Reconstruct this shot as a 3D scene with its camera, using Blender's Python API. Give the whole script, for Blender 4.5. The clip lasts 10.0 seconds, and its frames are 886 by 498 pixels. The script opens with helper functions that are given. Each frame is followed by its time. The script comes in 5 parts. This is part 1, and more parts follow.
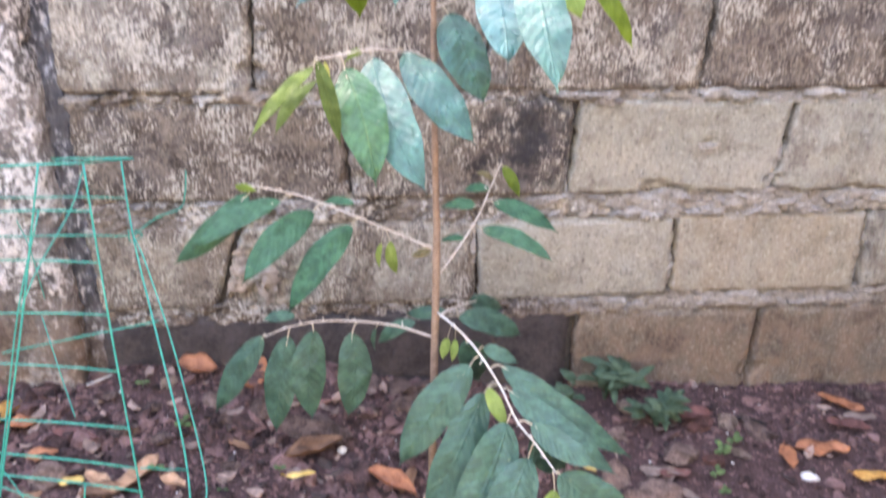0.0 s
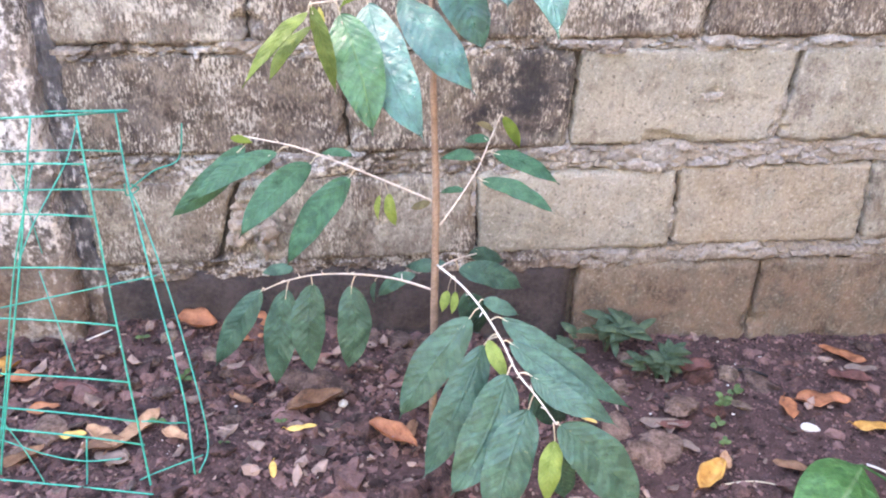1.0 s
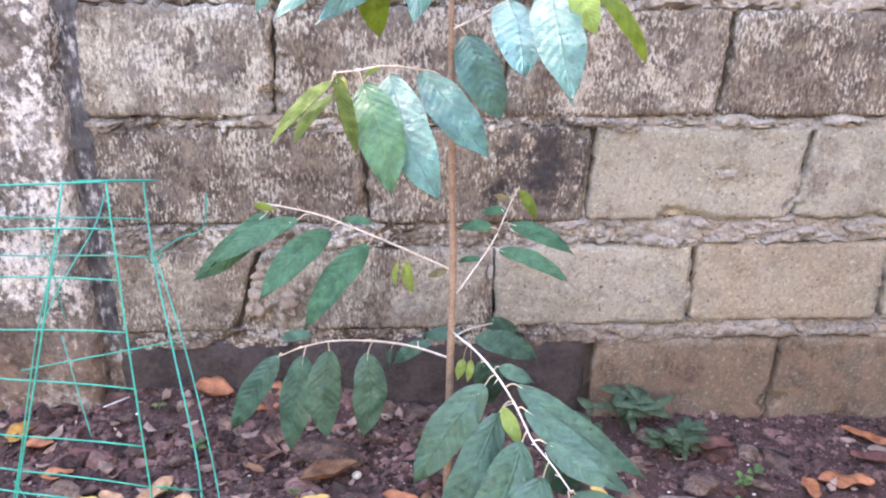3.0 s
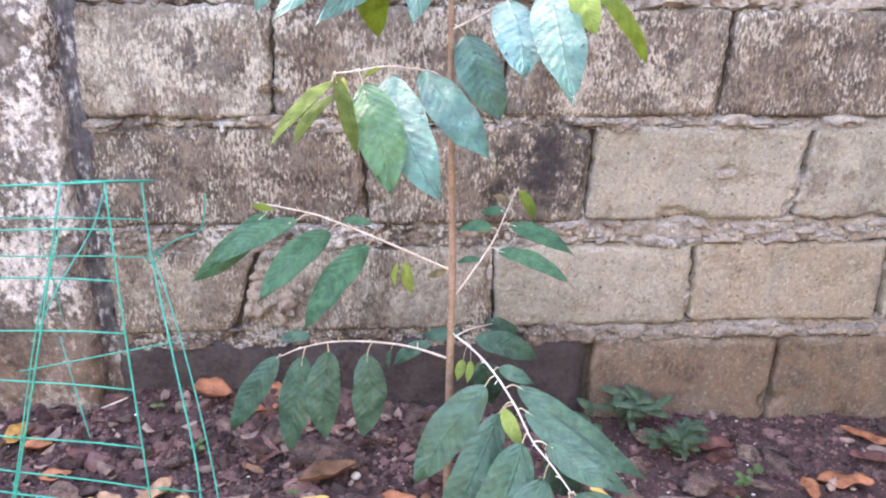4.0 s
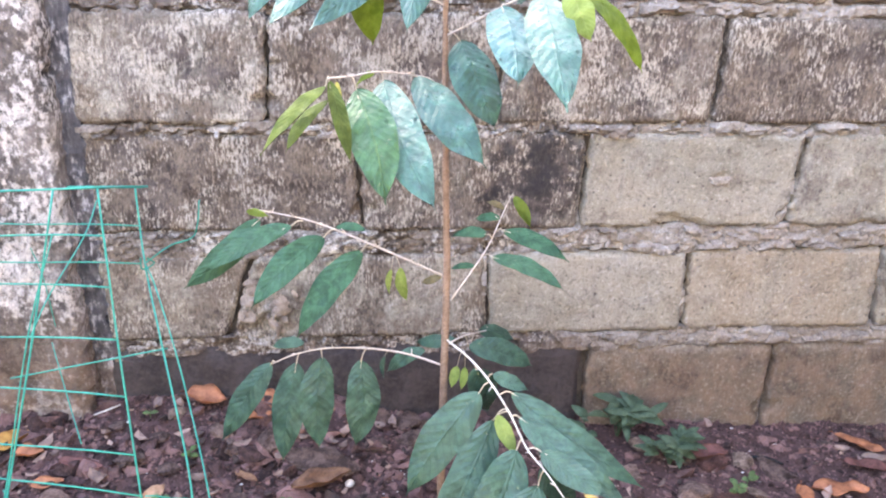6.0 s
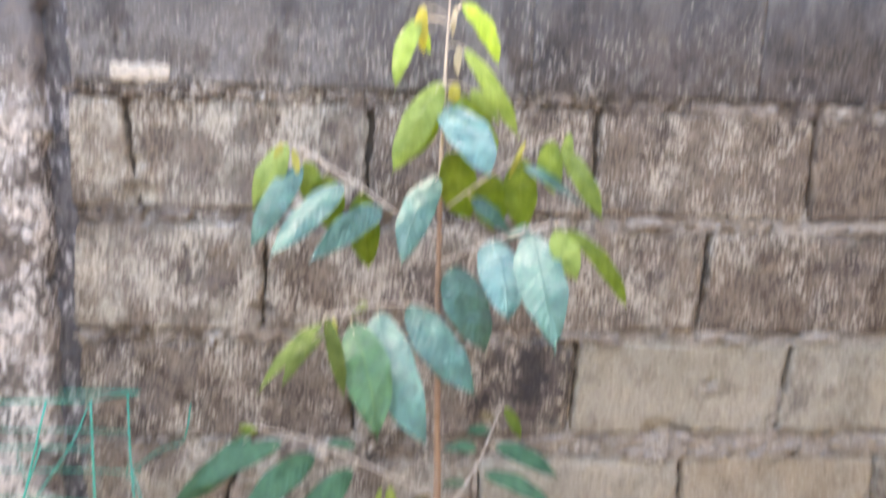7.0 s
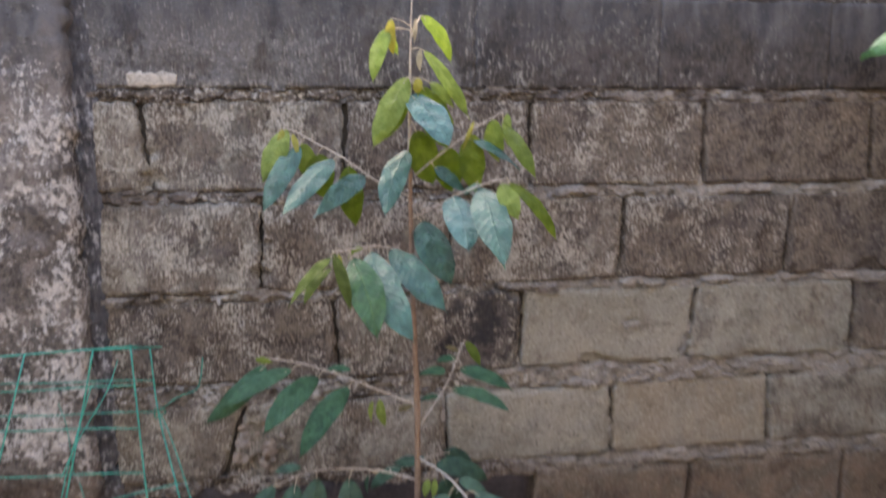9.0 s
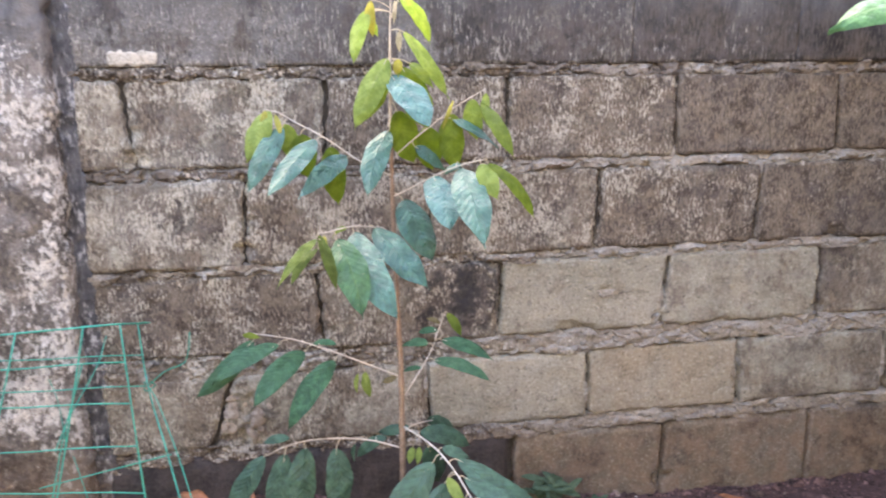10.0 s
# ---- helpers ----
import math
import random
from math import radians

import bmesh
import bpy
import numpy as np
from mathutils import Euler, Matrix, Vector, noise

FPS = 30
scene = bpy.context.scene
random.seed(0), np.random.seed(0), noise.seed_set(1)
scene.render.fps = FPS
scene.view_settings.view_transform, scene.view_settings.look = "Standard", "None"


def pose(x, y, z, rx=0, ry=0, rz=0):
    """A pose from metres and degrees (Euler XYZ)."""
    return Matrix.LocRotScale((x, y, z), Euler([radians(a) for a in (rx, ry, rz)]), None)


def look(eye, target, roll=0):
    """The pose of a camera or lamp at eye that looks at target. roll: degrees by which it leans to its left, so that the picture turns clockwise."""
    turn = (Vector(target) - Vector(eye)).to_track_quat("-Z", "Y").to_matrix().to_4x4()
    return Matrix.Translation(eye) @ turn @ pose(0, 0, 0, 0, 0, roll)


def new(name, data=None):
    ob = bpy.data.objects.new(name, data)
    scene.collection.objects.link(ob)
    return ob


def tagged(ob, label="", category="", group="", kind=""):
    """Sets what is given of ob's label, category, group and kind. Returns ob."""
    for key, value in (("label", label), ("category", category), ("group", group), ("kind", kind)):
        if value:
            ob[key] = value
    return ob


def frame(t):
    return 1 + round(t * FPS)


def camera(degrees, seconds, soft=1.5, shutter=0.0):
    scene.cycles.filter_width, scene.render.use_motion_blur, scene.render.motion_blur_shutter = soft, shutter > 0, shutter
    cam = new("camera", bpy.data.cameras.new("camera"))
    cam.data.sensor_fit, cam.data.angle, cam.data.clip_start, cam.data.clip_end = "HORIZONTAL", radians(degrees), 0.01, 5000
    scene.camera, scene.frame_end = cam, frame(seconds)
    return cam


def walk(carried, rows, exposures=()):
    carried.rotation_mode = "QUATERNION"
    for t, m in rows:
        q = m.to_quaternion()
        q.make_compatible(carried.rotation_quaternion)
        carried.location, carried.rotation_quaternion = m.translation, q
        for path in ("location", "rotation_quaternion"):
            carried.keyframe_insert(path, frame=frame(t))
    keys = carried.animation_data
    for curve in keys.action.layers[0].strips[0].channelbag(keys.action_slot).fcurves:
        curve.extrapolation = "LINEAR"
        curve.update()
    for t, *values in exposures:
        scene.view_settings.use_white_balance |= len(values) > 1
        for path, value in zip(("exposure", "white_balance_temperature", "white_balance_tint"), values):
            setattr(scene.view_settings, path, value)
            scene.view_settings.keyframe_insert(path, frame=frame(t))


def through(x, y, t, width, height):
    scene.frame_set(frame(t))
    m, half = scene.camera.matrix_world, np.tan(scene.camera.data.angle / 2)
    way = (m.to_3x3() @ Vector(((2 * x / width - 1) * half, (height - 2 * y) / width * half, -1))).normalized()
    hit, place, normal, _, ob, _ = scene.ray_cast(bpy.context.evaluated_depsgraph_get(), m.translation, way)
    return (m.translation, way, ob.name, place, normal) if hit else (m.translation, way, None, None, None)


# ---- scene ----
cam = camera(54.9, 10.0, soft=2.0, shutter=0.9)
PATH = [
    (0, (-0.125, -1.412, 0.97), (0.075, 0.402, 0.15), 1.1),
    (0.5, (-0.122, -1.402, 0.96), (0.08, 0.369, 0.054), 1.1),
    (1, (-0.121, -1.403, 0.959), (0.072, 0.367, 0.047), 0.8),
    (1.5, (-0.123, -1.408, 0.966), (0.065, 0.37, 0.068), 0.7),
    (2, (-0.12, -1.409, 0.961), (0.063, 0.367, 0.059), 0.7),
    (2.3, (-0.124, -1.423, 0.95), (0.049, 0.38, 0.103), 0.6),
    (2.5, (-0.12, -1.428, 0.943), (0.041, 0.416, 0.184), 1.1),
    (2.7, (-0.12, -1.428, 0.943), (0.034, 0.426, 0.208), 1.0),
    (3.8, (-0.123, -1.424, 0.944), (0.035, 0.433, 0.219), 0.9),
    (4, (-0.123, -1.424, 0.944), (0.037, 0.43, 0.213), 1.0),
    (4.5, (-0.12, -1.427, 0.949), (0.039, 0.434, 0.233), 1.4),
    (5, (-0.121, -1.422, 0.948), (0.039, 0.434, 0.22), 1.3),
    (5.2, (-0.121, -1.422, 0.947), (0.038, 0.434, 0.22), 1.2),
    (6.3, (-0.121, -1.422, 0.94), (0.06, 0.445, 0.246), 1.4),
    (6.5, (-0.122, -1.422, 0.951), (0.065, 0.463, 0.311), 1.6),
    (6.8, (-0.122, -1.424, 0.997), (0.061, 0.509, 0.516), 1.3),
    (7, (-0.125, -1.426, 1.019), (0.067, 0.534, 0.674), 1.9),
    (7.2, (-0.123, -1.424, 1.034), (0.088, 0.548, 0.777), 1.4),
    (7.5, (-0.118, -1.445, 1.061), (0.097, 0.534, 0.869), 1.0),
    (7.8, (-0.11, -1.472, 1.051), (0.037, 0.509, 0.816), 0.3),
    (8, (-0.101, -1.498, 1.045), (0.023, 0.482, 0.787), 0.3),
    (8.2, (-0.126, -1.531, 1.038), (0.061, 0.446, 0.803), 0.6),
    (8.5, (-0.162, -1.613, 1.016), (0.094, 0.358, 0.795), 0.2),
    (8.7, (-0.181, -1.666, 1.012), (0.101, 0.295, 0.739), -0.2),
    (8.8, (-0.189, -1.692, 1.004), (0.108, 0.266, 0.721), -0.1),
    (9, (-0.2, -1.737, 0.99), (0.121, 0.21, 0.665), -0.1),
    (9.5, (-0.212, -1.777, 1.019), (0.134, 0.159, 0.652), -0.8),
    (9.7, (-0.212, -1.776, 1.026), (0.131, 0.153, 0.625), -0.9),
    (10, (-0.212, -1.771, 1.028), (0.157, 0.149, 0.607), -0.5),
]
walk(cam, [(t, look(eye, target, roll)) for t, eye, target, roll in PATH],
     exposures=[(0, 4.53, 6830, 21.5), (0.5, 4.76, 6760, 21.5), (2.0, 4.74, 6740, 21.5), (2.5, 4.87, 6580, 21.5), (2.7, 4.60, 6620, 22), (4.5, 4.58, 6740, 22), (6.5, 4.65, 6660, 20), (6.7, 4.37, 6760, 19), (7.0, 4.23, 7060, 17), (7.5, 3.38, 7950, 19), (8.0, 3.30, 7500, 19), (8.3, 3.09, 7400, 19), (8.5, 2.82, 7400, 20), (9.0, 3.20, 7100, 20), (9.5, 3.39, 7100, 20), (10, 4.08, 7050, 19)])

# ---- light and sky ----
world = bpy.data.worlds.new("sky")
scene.world = world
world.use_nodes = True
wn = world.node_tree.nodes
sky = wn.new("ShaderNodeTexSky")
sky.sky_type, sky.sun_disc = "NISHITA", False
sky.sun_elevation, sky.sun_rotation = radians(24), radians(-22)
sky.air_density, sky.dust_density, sky.ozone_density = 1.0, 6.0, 0.6
wn["Background"].inputs["Strength"].default_value = 0.15
world.node_tree.links.new(sky.outputs[0], wn["Background"].inputs["Color"])
sun = new("sun", bpy.data.lights.new("sun", "SUN"))
sun.data.energy, sun.data.angle, sun.data.color = 1.8, radians(12), (1.0, 0.95, 0.87)
sun.matrix_world = look((-1.8, 4.4, 2.45), (0, 0, 0.3))


# ---- materials ----
def shader(name, rough=0.8, spec=0.3):
    """A new material; gives it, its nodes, a link maker and its Principled node."""
    m = bpy.data.materials.new(name)
    m.use_nodes = True
    b = m.node_tree.nodes["Principled BSDF"]
    b.inputs["Roughness"].default_value = rough
    b.inputs["Specular IOR Level"].default_value = spec
    return m, m.node_tree.nodes, m.node_tree.links.new, b


def noise_node(n, link, vec, scale, detail=5.0, rough=0.6, stretch=None):
    if stretch:
        mp = n.new("ShaderNodeMapping")
        mp.inputs["Scale"].default_value = stretch
        link(vec, mp.inputs["Vector"])
        vec = mp.outputs[0]
    t = n.new("ShaderNodeTexNoise")
    t.inputs["Scale"].default_value, t.inputs["Detail"].default_value, t.inputs["Roughness"].default_value = scale, detail, rough
    link(vec, t.inputs["Vector"])
    return t.outputs["Fac"]


def ramp(n, link, fac, stops):
    r = n.new("ShaderNodeValToRGB")
    e = r.color_ramp.elements
    while len(e) < len(stops):
        e.new(0.5)
    for el, (p, c) in zip(e, stops):
        el.position = p
        el.color = (*c, 1) if isinstance(c, tuple) else (c, c, c, 1)
    link(fac, r.inputs["Fac"])
    return r.outputs["Color"]


def mix(n, link, fac, a, b, mode="MIX"):
    x = n.new("ShaderNodeMix")
    x.data_type, x.blend_type = "RGBA", mode
    for sock, v in ((x.inputs["Factor"], fac), (x.inputs[6], a), (x.inputs[7], b)):
        if isinstance(v, (int, float)):
            sock.default_value = v
        elif isinstance(v, tuple):
            sock.default_value = (*v, 1)
        else:
            link(v, sock)
    return x.outputs[2]


def calc(n, link, op, a, b=0.0, clamp=False):
    x = n.new("ShaderNodeMath")
    x.operation, x.use_clamp = op, clamp
    for sock, v in zip(x.inputs, (a, b)):
        if isinstance(v, (int, float)):
            sock.default_value = v
        else:
            link(v, sock)
    return x.outputs[0]


def span(n, link, v, lo, hi, a=0.0, b=1.0):
    x = n.new("ShaderNodeMapRange")
    x.interpolation_type = "SMOOTHSTEP"
    for k, w in zip((1, 2, 3, 4), (lo, hi, a, b)):
        x.inputs[k].default_value = w
    link(v, x.inputs[0])
    return x.outputs[0]


def bump(n, link, b, height, strength, distance):
    x = n.new("ShaderNodeBump")
    x.inputs["Strength"].default_value, x.inputs["Distance"].default_value = strength, distance
    link(height, x.inputs["Height"])
    link(x.outputs[0], b.inputs["Normal"])


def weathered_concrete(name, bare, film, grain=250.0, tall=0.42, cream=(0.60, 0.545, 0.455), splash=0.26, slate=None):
    """Old rough cement. The object's colour says how it has weathered: red for lichen flecks, green for the film of algae, blue for a warm tint."""
    m, n, link, b = shader(name, 0.93, 0.2)
    pos = n.new("ShaderNodeNewGeometry").outputs["Position"]
    sep = n.new("ShaderNodeSeparateXYZ")
    link(pos, sep.inputs[0])
    info = n.new("ShaderNodeObjectInfo")
    wear = n.new("ShaderNodeSeparateColor")
    link(info.outputs["Color"], wear.inputs[0])
    lichen, algae, warm = wear.outputs[0], wear.outputs[1], wear.outputs[2]
    big = noise_node(n, link, pos, 4.5, 4)
    mid = noise_node(n, link, pos, 19.0, 8, 0.68)
    patchy = noise_node(n, link, pos, 10.5, 6, 0.64)
    streak = noise_node(n, link, pos, grain * 0.9, 5, 0.64, (1.0, 1.0, tall))
    spots = noise_node(n, link, pos, grain * 0.36, 6, 0.72, (1.0, 1.0, 0.65))
    run = noise_node(n, link, pos, 15.0, 6, 0.62, (1.0, 1.0, 0.28))
    lumps = noise_node(n, link, pos, 135.0, 5, 0.66)
    grit = noise_node(n, link, pos, 360.0, 3, 0.65)
    cell = n.new("ShaderNodeTexVoronoi")
    cell.inputs["Scale"].default_value = 105.0
    link(pos, cell.inputs["Vector"])
    cs = n.new("ShaderNodeSeparateColor")
    link(cell.outputs["Color"], cs.inputs[0])
    # air holes: few, of several sizes
    hole = calc(n, link, "SUBTRACT", calc(n, link, "MULTIPLY", span(n, link, cs.outputs[0], 0.80, 1.0), 0.28), cell.outputs["Distance"])
    hole = span(n, link, hole, -0.06, 0.08, 0.0, 1.0)
    # bare cement
    col = mix(n, link, span(n, link, big, 0.38, 0.62), bare[0], bare[1])
    tint = span(n, link, calc(n, link, "ADD", run, calc(n, link, "MULTIPLY", info.outputs["Random"], 0.35)), 0.45, 0.90)
    col = mix(n, link, calc(n, link, "MULTIPLY", tint, warm), col, bare[2])
    col = mix(n, link, span(n, link, mid, 0.50, 0.74, 0.0, 0.42), col, (0.20, 0.172, 0.128))
    col = mix(n, link, span(n, link, patchy, 0.52, 0.70, 0.0, 0.5), col, (0.235, 0.20, 0.145))
    col = mix(n, link, span(n, link, lumps, 0.54, 0.66, 0.0, 0.52), col, (0.66, 0.61, 0.52))
    col = mix(n, link, span(n, link, lumps, 0.46, 0.34, 0.0, 0.55), col, (0.15, 0.128, 0.10))
    col = mix(n, link, calc(n, link, "MULTIPLY", hole, 0.55), col, (0.075, 0.062, 0.05))
    # brown film of algae, thickest in old stains
    stain = span(n, link, noise_node(n, link, pos, 7.0, 7, 0.70, (1.0, 1.0, 0.75)), 0.47, 0.64)
    a = calc(n, link, "ADD", calc(n, link, "MULTIPLY", algae, 1.0), calc(n, link, "MULTIPLY", calc(n, link, "MULTIPLY", stain, algae), 0.75))
    for source, much in ((mid, 1.5), (spots, 0.9), (big, 0.6)):
        a = calc(n, link, "ADD", a, calc(n, link, "MULTIPLY", calc(n, link, "SUBTRACT", source, 0.5), much))
    a = span(n, link, a, 0.28, 0.86)
    dark = mix(n, link, span(n, link, mid, 0.34, 0.64), film[0], film[1])
    dark = mix(n, link, span(n, link, run, 0.52, 0.72, 0.0, 0.4), dark, film[2])
    dark = mix(n, link, span(n, link, streak, 0.46, 0.62, 0.0, 0.6), dark, tuple(c * 1.45 for c in film[1]))
    dark = mix(n, link, span(n, link, streak, 0.46, 0.34, 0.0, 0.6), dark, tuple(c * 0.8 for c in film[0]))
    cool = span(n, link, noise_node(n, link, pos, 3.4, 5, 0.62, (1.0, 1.0, 1.5)), 0.47, 0.62, 0.0, 0.55)
    dark = mix(n, link, cool, dark, mix(n, link, span(n, link, mid, 0.36, 0.62), (0.066, 0.058, 0.058), (0.150, 0.128, 0.122)))
    if slate:
        up = span(n, link, calc(n, link, "ADD", sep.outputs["Z"], calc(n, link, "MULTIPLY", calc(n, link, "SUBTRACT", patchy, 0.5), 0.3)), slate[0], slate[1])
        dark = mix(n, link, up, dark, mix(n, link, span(n, link, run, 0.38, 0.66), (0.075, 0.075, 0.080), (0.175, 0.168, 0.168)))
        a = calc(n, link, "MAXIMUM", a, calc(n, link, "MULTIPLY", up, 0.9))
        lichen = calc(n, link, "MULTIPLY", lichen, calc(n, link, "SUBTRACT", 1.0, calc(n, link, "MULTIPLY", up, 0.55)))
    col = mix(n, link, a, col, dark)
    # an old splash of soot
    far = n.new("ShaderNodeVectorMath")
    far.operation = "DISTANCE"
    link(pos, far.inputs[0])
    far.inputs[1].default_value = (0.172, 0.0, 0.545)
    soot = span(n, link, calc(n, link, "ADD", far.outputs["Value"], calc(n, link, "MULTIPLY", calc(n, link, "SUBTRACT", mid, 0.5), 0.40)), 0.105, 0.015, 0.0, 0.85)
    # pale lichen in upright flecks
    cover = calc(n, link, "MULTIPLY", lichen, span(n, link, patchy, 0.38, 0.62, 0.10, 1.22))
    cover = calc(n, link, "MULTIPLY", cover, calc(n, link, "SUBTRACT", 1.08, calc(n, link, "MULTIPLY", stain, 0.42)))
    cover = calc(n, link, "MULTIPLY", cover, calc(n, link, "SUBTRACT", 1.0, calc(n, link, "MULTIPLY", soot, 0.9)))
    fleck = calc(n, link, "ADD", calc(n, link, "MULTIPLY", streak, 0.70), calc(n, link, "MULTIPLY", spots, 0.30))
    fleck = calc(n, link, "ADD", fleck, calc(n, link, "MULTIPLY", cover, 0.185))
    fleck = calc(n, link, "MULTIPLY", span(n, link, fleck, 0.575, 0.715), span(n, link, cover, 0.02, 0.35))
    pale = mix(n, link, span(n, link, lumps, 0.36, 0.60), tuple(c * 0.70 for c in cream), cream)
    col = mix(n, link, soot, col, (0.042, 0.040, 0.043))
    col = mix(n, link, calc(n, link, "MULTIPLY", fleck, 0.92), col, pale)
    # earth splashed up from the soil
    foot = span(n, link, calc(n, link, "ADD", sep.outputs["Z"], calc(n, link, "MULTIPLY", calc(n, link, "SUBTRACT", mid, 0.5), 0.16)), splash, splash - 0.13, 0.0, 0.62)
    earth = mix(n, link, span(n, link, mid, 0.38, 0.62), (0.105, 0.072, 0.050), (0.26, 0.170, 0.112))
    earth = mix(n, link, span(n, link, lumps, 0.50, 0.66, 0.0, 0.5), earth, (0.40, 0.33, 0.25))
    col = mix(n, link, foot, col, earth)
    col = mix(n, link, span(n, link, grit, 0.30, 0.48, 0.42, 0.0), col, (0.11, 0.095, 0.08))
    link(col, b.inputs["Base Color"])
    h = calc(n, link, "ADD", calc(n, link, "MULTIPLY", grit, 0.6), calc(n, link, "ADD", calc(n, link, "MULTIPLY", streak, 0.8), calc(n, link, "MULTIPLY", lumps, 1.2)))
    h = calc(n, link, "ADD", h, calc(n, link, "MULTIPLY", spots, 1.2))
    h = calc(n, link, "SUBTRACT", h, calc(n, link, "MULTIPLY", hole, 0.8))
    bump(n, link, b, h, 0.8, 0.0045)
    return m


def speckled(name, dark, light, scale, rough=0.9, fine=4.0, strength=0.5, dist=0.004, spec=0.3, lo=0.38, hi=0.64, each=0.18):
    m, n, link, b = shader(name, rough, spec)
    pos = n.new("ShaderNodeNewGeometry").outputs["Position"]
    a = noise_node(n, link, pos, scale, 6)
    f = noise_node(n, link, pos, scale * fine, 5, 0.7)
    rnd = n.new("ShaderNodeNewGeometry").outputs["Random Per Island"]
    f2 = calc(n, link, "ADD", calc(n, link, "MULTIPLY", a, 0.6), calc(n, link, "MULTIPLY", f, 0.4))
    f2 = calc(n, link, "ADD", f2, calc(n, link, "MULTIPLY", calc(n, link, "SUBTRACT", rnd, 0.5), each))
    link(ramp(n, link, f2, [(lo, dark), (hi, light)]), b.inputs["Base Color"])
    bump(n, link, b, f, strength, dist)
    return m


def leaf_material(name, base, light, vein, rough, through, mottled=0.25, gloss=0.35, wax=0.0, rib_colour=None, rib_mix=0.3):
    """A leaf's face: pinnate veins along its own length, quilting, mottling and a dull waxy sheen tinted like the sky,
    with some light through it.
    """
    m, n, link, b = shader(name, rough, gloss)
    uv = n.new("ShaderNodeUVMap").outputs[0]
    # reflections tinted blue-green to suggest a bluer sky
    b.inputs["Specular Tint"].default_value = (0.82, 1.0, 0.95, 1)
    b.inputs["Coat Weight"].default_value, b.inputs["Coat Roughness"].default_value = wax, 0.32
    sep = n.new("ShaderNodeSeparateXYZ")
    link(uv, sep.inputs[0])
    pos = n.new("ShaderNodeNewGeometry").outputs["Position"]
    rnd = n.new("ShaderNodeObjectInfo").outputs["Random"]
    across = calc(n, link, "ABSOLUTE", calc(n, link, "SUBTRACT", sep.outputs["X"], 0.5))
    along = calc(n, link, "SUBTRACT", sep.outputs["Y"], calc(n, link, "MULTIPLY", across, 0.35))
    along = calc(n, link, "ADD", along, calc(n, link, "MULTIPLY", noise_node(n, link, pos, 30.0, 3), 0.05))
    wave = calc(n, link, "SINE", calc(n, link, "MULTIPLY", along, 75.0))
    side = span(n, link, wave, -0.70, -1.0, 0.0, 0.28)
    rib = span(n, link, across, 0.040, 0.010, 0.0, 1.0)
    a = noise_node(n, link, pos, 70.0, 6, 0.65)
    blotch = noise_node(n, link, pos, 22.0, 4)
    fine = noise_node(n, link, pos, 320.0, 3)
    col = mix(n, link, ramp(n, link, a, [(0.40, 0.0), (0.60, 1.0)]), tuple(c * 0.85 for c in base), tuple(c * 1.12 for c in light))
    col = mix(n, link, calc(n, link, "MULTIPLY", rnd, mottled), col, vein)
    col = mix(n, link, side, col, tuple(c * 0.62 for c in base))
    col = mix(n, link, calc(n, link, "MULTIPLY", rib, rib_mix), col, rib_colour or vein)
    col = mix(n, link, ramp(n, link, blotch, [(0.42, 0.0), (0.66, 0.55)]), col, tuple(c * 0.8 for c in base))
    scar = noise_node(n, link, pos, 130.0, 2)
    col = mix(n, link, span(n, link, scar, 0.70, 0.76, 0.0, 0.5), col, (0.20, 0.21, 0.10))
    link(col, b.inputs["Base Color"])
    wet = noise_node(n, link, pos, 60.0, 4)
    link(span(n, link, wet, 0.36, 0.66, rough * 1.5, rough * 0.72), b.inputs["Roughness"])
    h = calc(n, link, "ADD", calc(n, link, "MULTIPLY", calc(n, link, "MULTIPLY", wave, blotch), 0.20), calc(n, link, "MULTIPLY", a, 1.5))
    h = calc(n, link, "ADD", h, calc(n, link, "MULTIPLY", fine, 0.35))
    h = calc(n, link, "SUBTRACT", h, calc(n, link, "MULTIPLY", rib, 0.3))
    bump(n, link, b, h, 0.75, 0.0026)
    if through:
        tr = n.new("ShaderNodeBsdfTranslucent")
        link(mix(n, link, 0.5, col, light), tr.inputs["Color"])
        ms = n.new("ShaderNodeMixShader")
        ms.inputs[0].default_value = through
        link(b.outputs[0], ms.inputs[1])
        link(tr.outputs[0], ms.inputs[2])
        link(ms.outputs[0], n["Material Output"].inputs["Surface"])
    return m


BROWN = ((0.062, 0.047, 0.038), (0.226, 0.184, 0.144), (0.165, 0.132, 0.086))
SLATE = ((0.038, 0.034, 0.032), (0.112, 0.096, 0.083), (0.096, 0.080, 0.064))
BLOCK = weathered_concrete("cement_block", ((0.450, 0.418, 0.345), (0.365, 0.342, 0.275), (0.410, 0.335, 0.245)), BROWN)
TOPBLOCK = weathered_concrete("slaty_cement_block", ((0.25, 0.243, 0.238), (0.205, 0.198, 0.194), (0.24, 0.205, 0.17)), SLATE, 200.0, 0.26, (0.46, 0.43, 0.385), 0.26, (1.05, 1.22))
MORTAR = weathered_concrete("mortar", ((0.43, 0.39, 0.34), (0.34, 0.305, 0.262), (0.37, 0.30, 0.245)), BROWN, 140.0, 0.8, (0.68, 0.63, 0.55))
PILLAR = weathered_concrete("pillar_render", ((0.46, 0.41, 0.37), (0.36, 0.315, 0.28), (0.40, 0.32, 0.26)), ((0.050, 0.044, 0.040), (0.185, 0.155, 0.130), (0.15, 0.13, 0.10)), 115.0, 0.70, (0.78, 0.72, 0.65), 0.33, (0.92, 1.12))
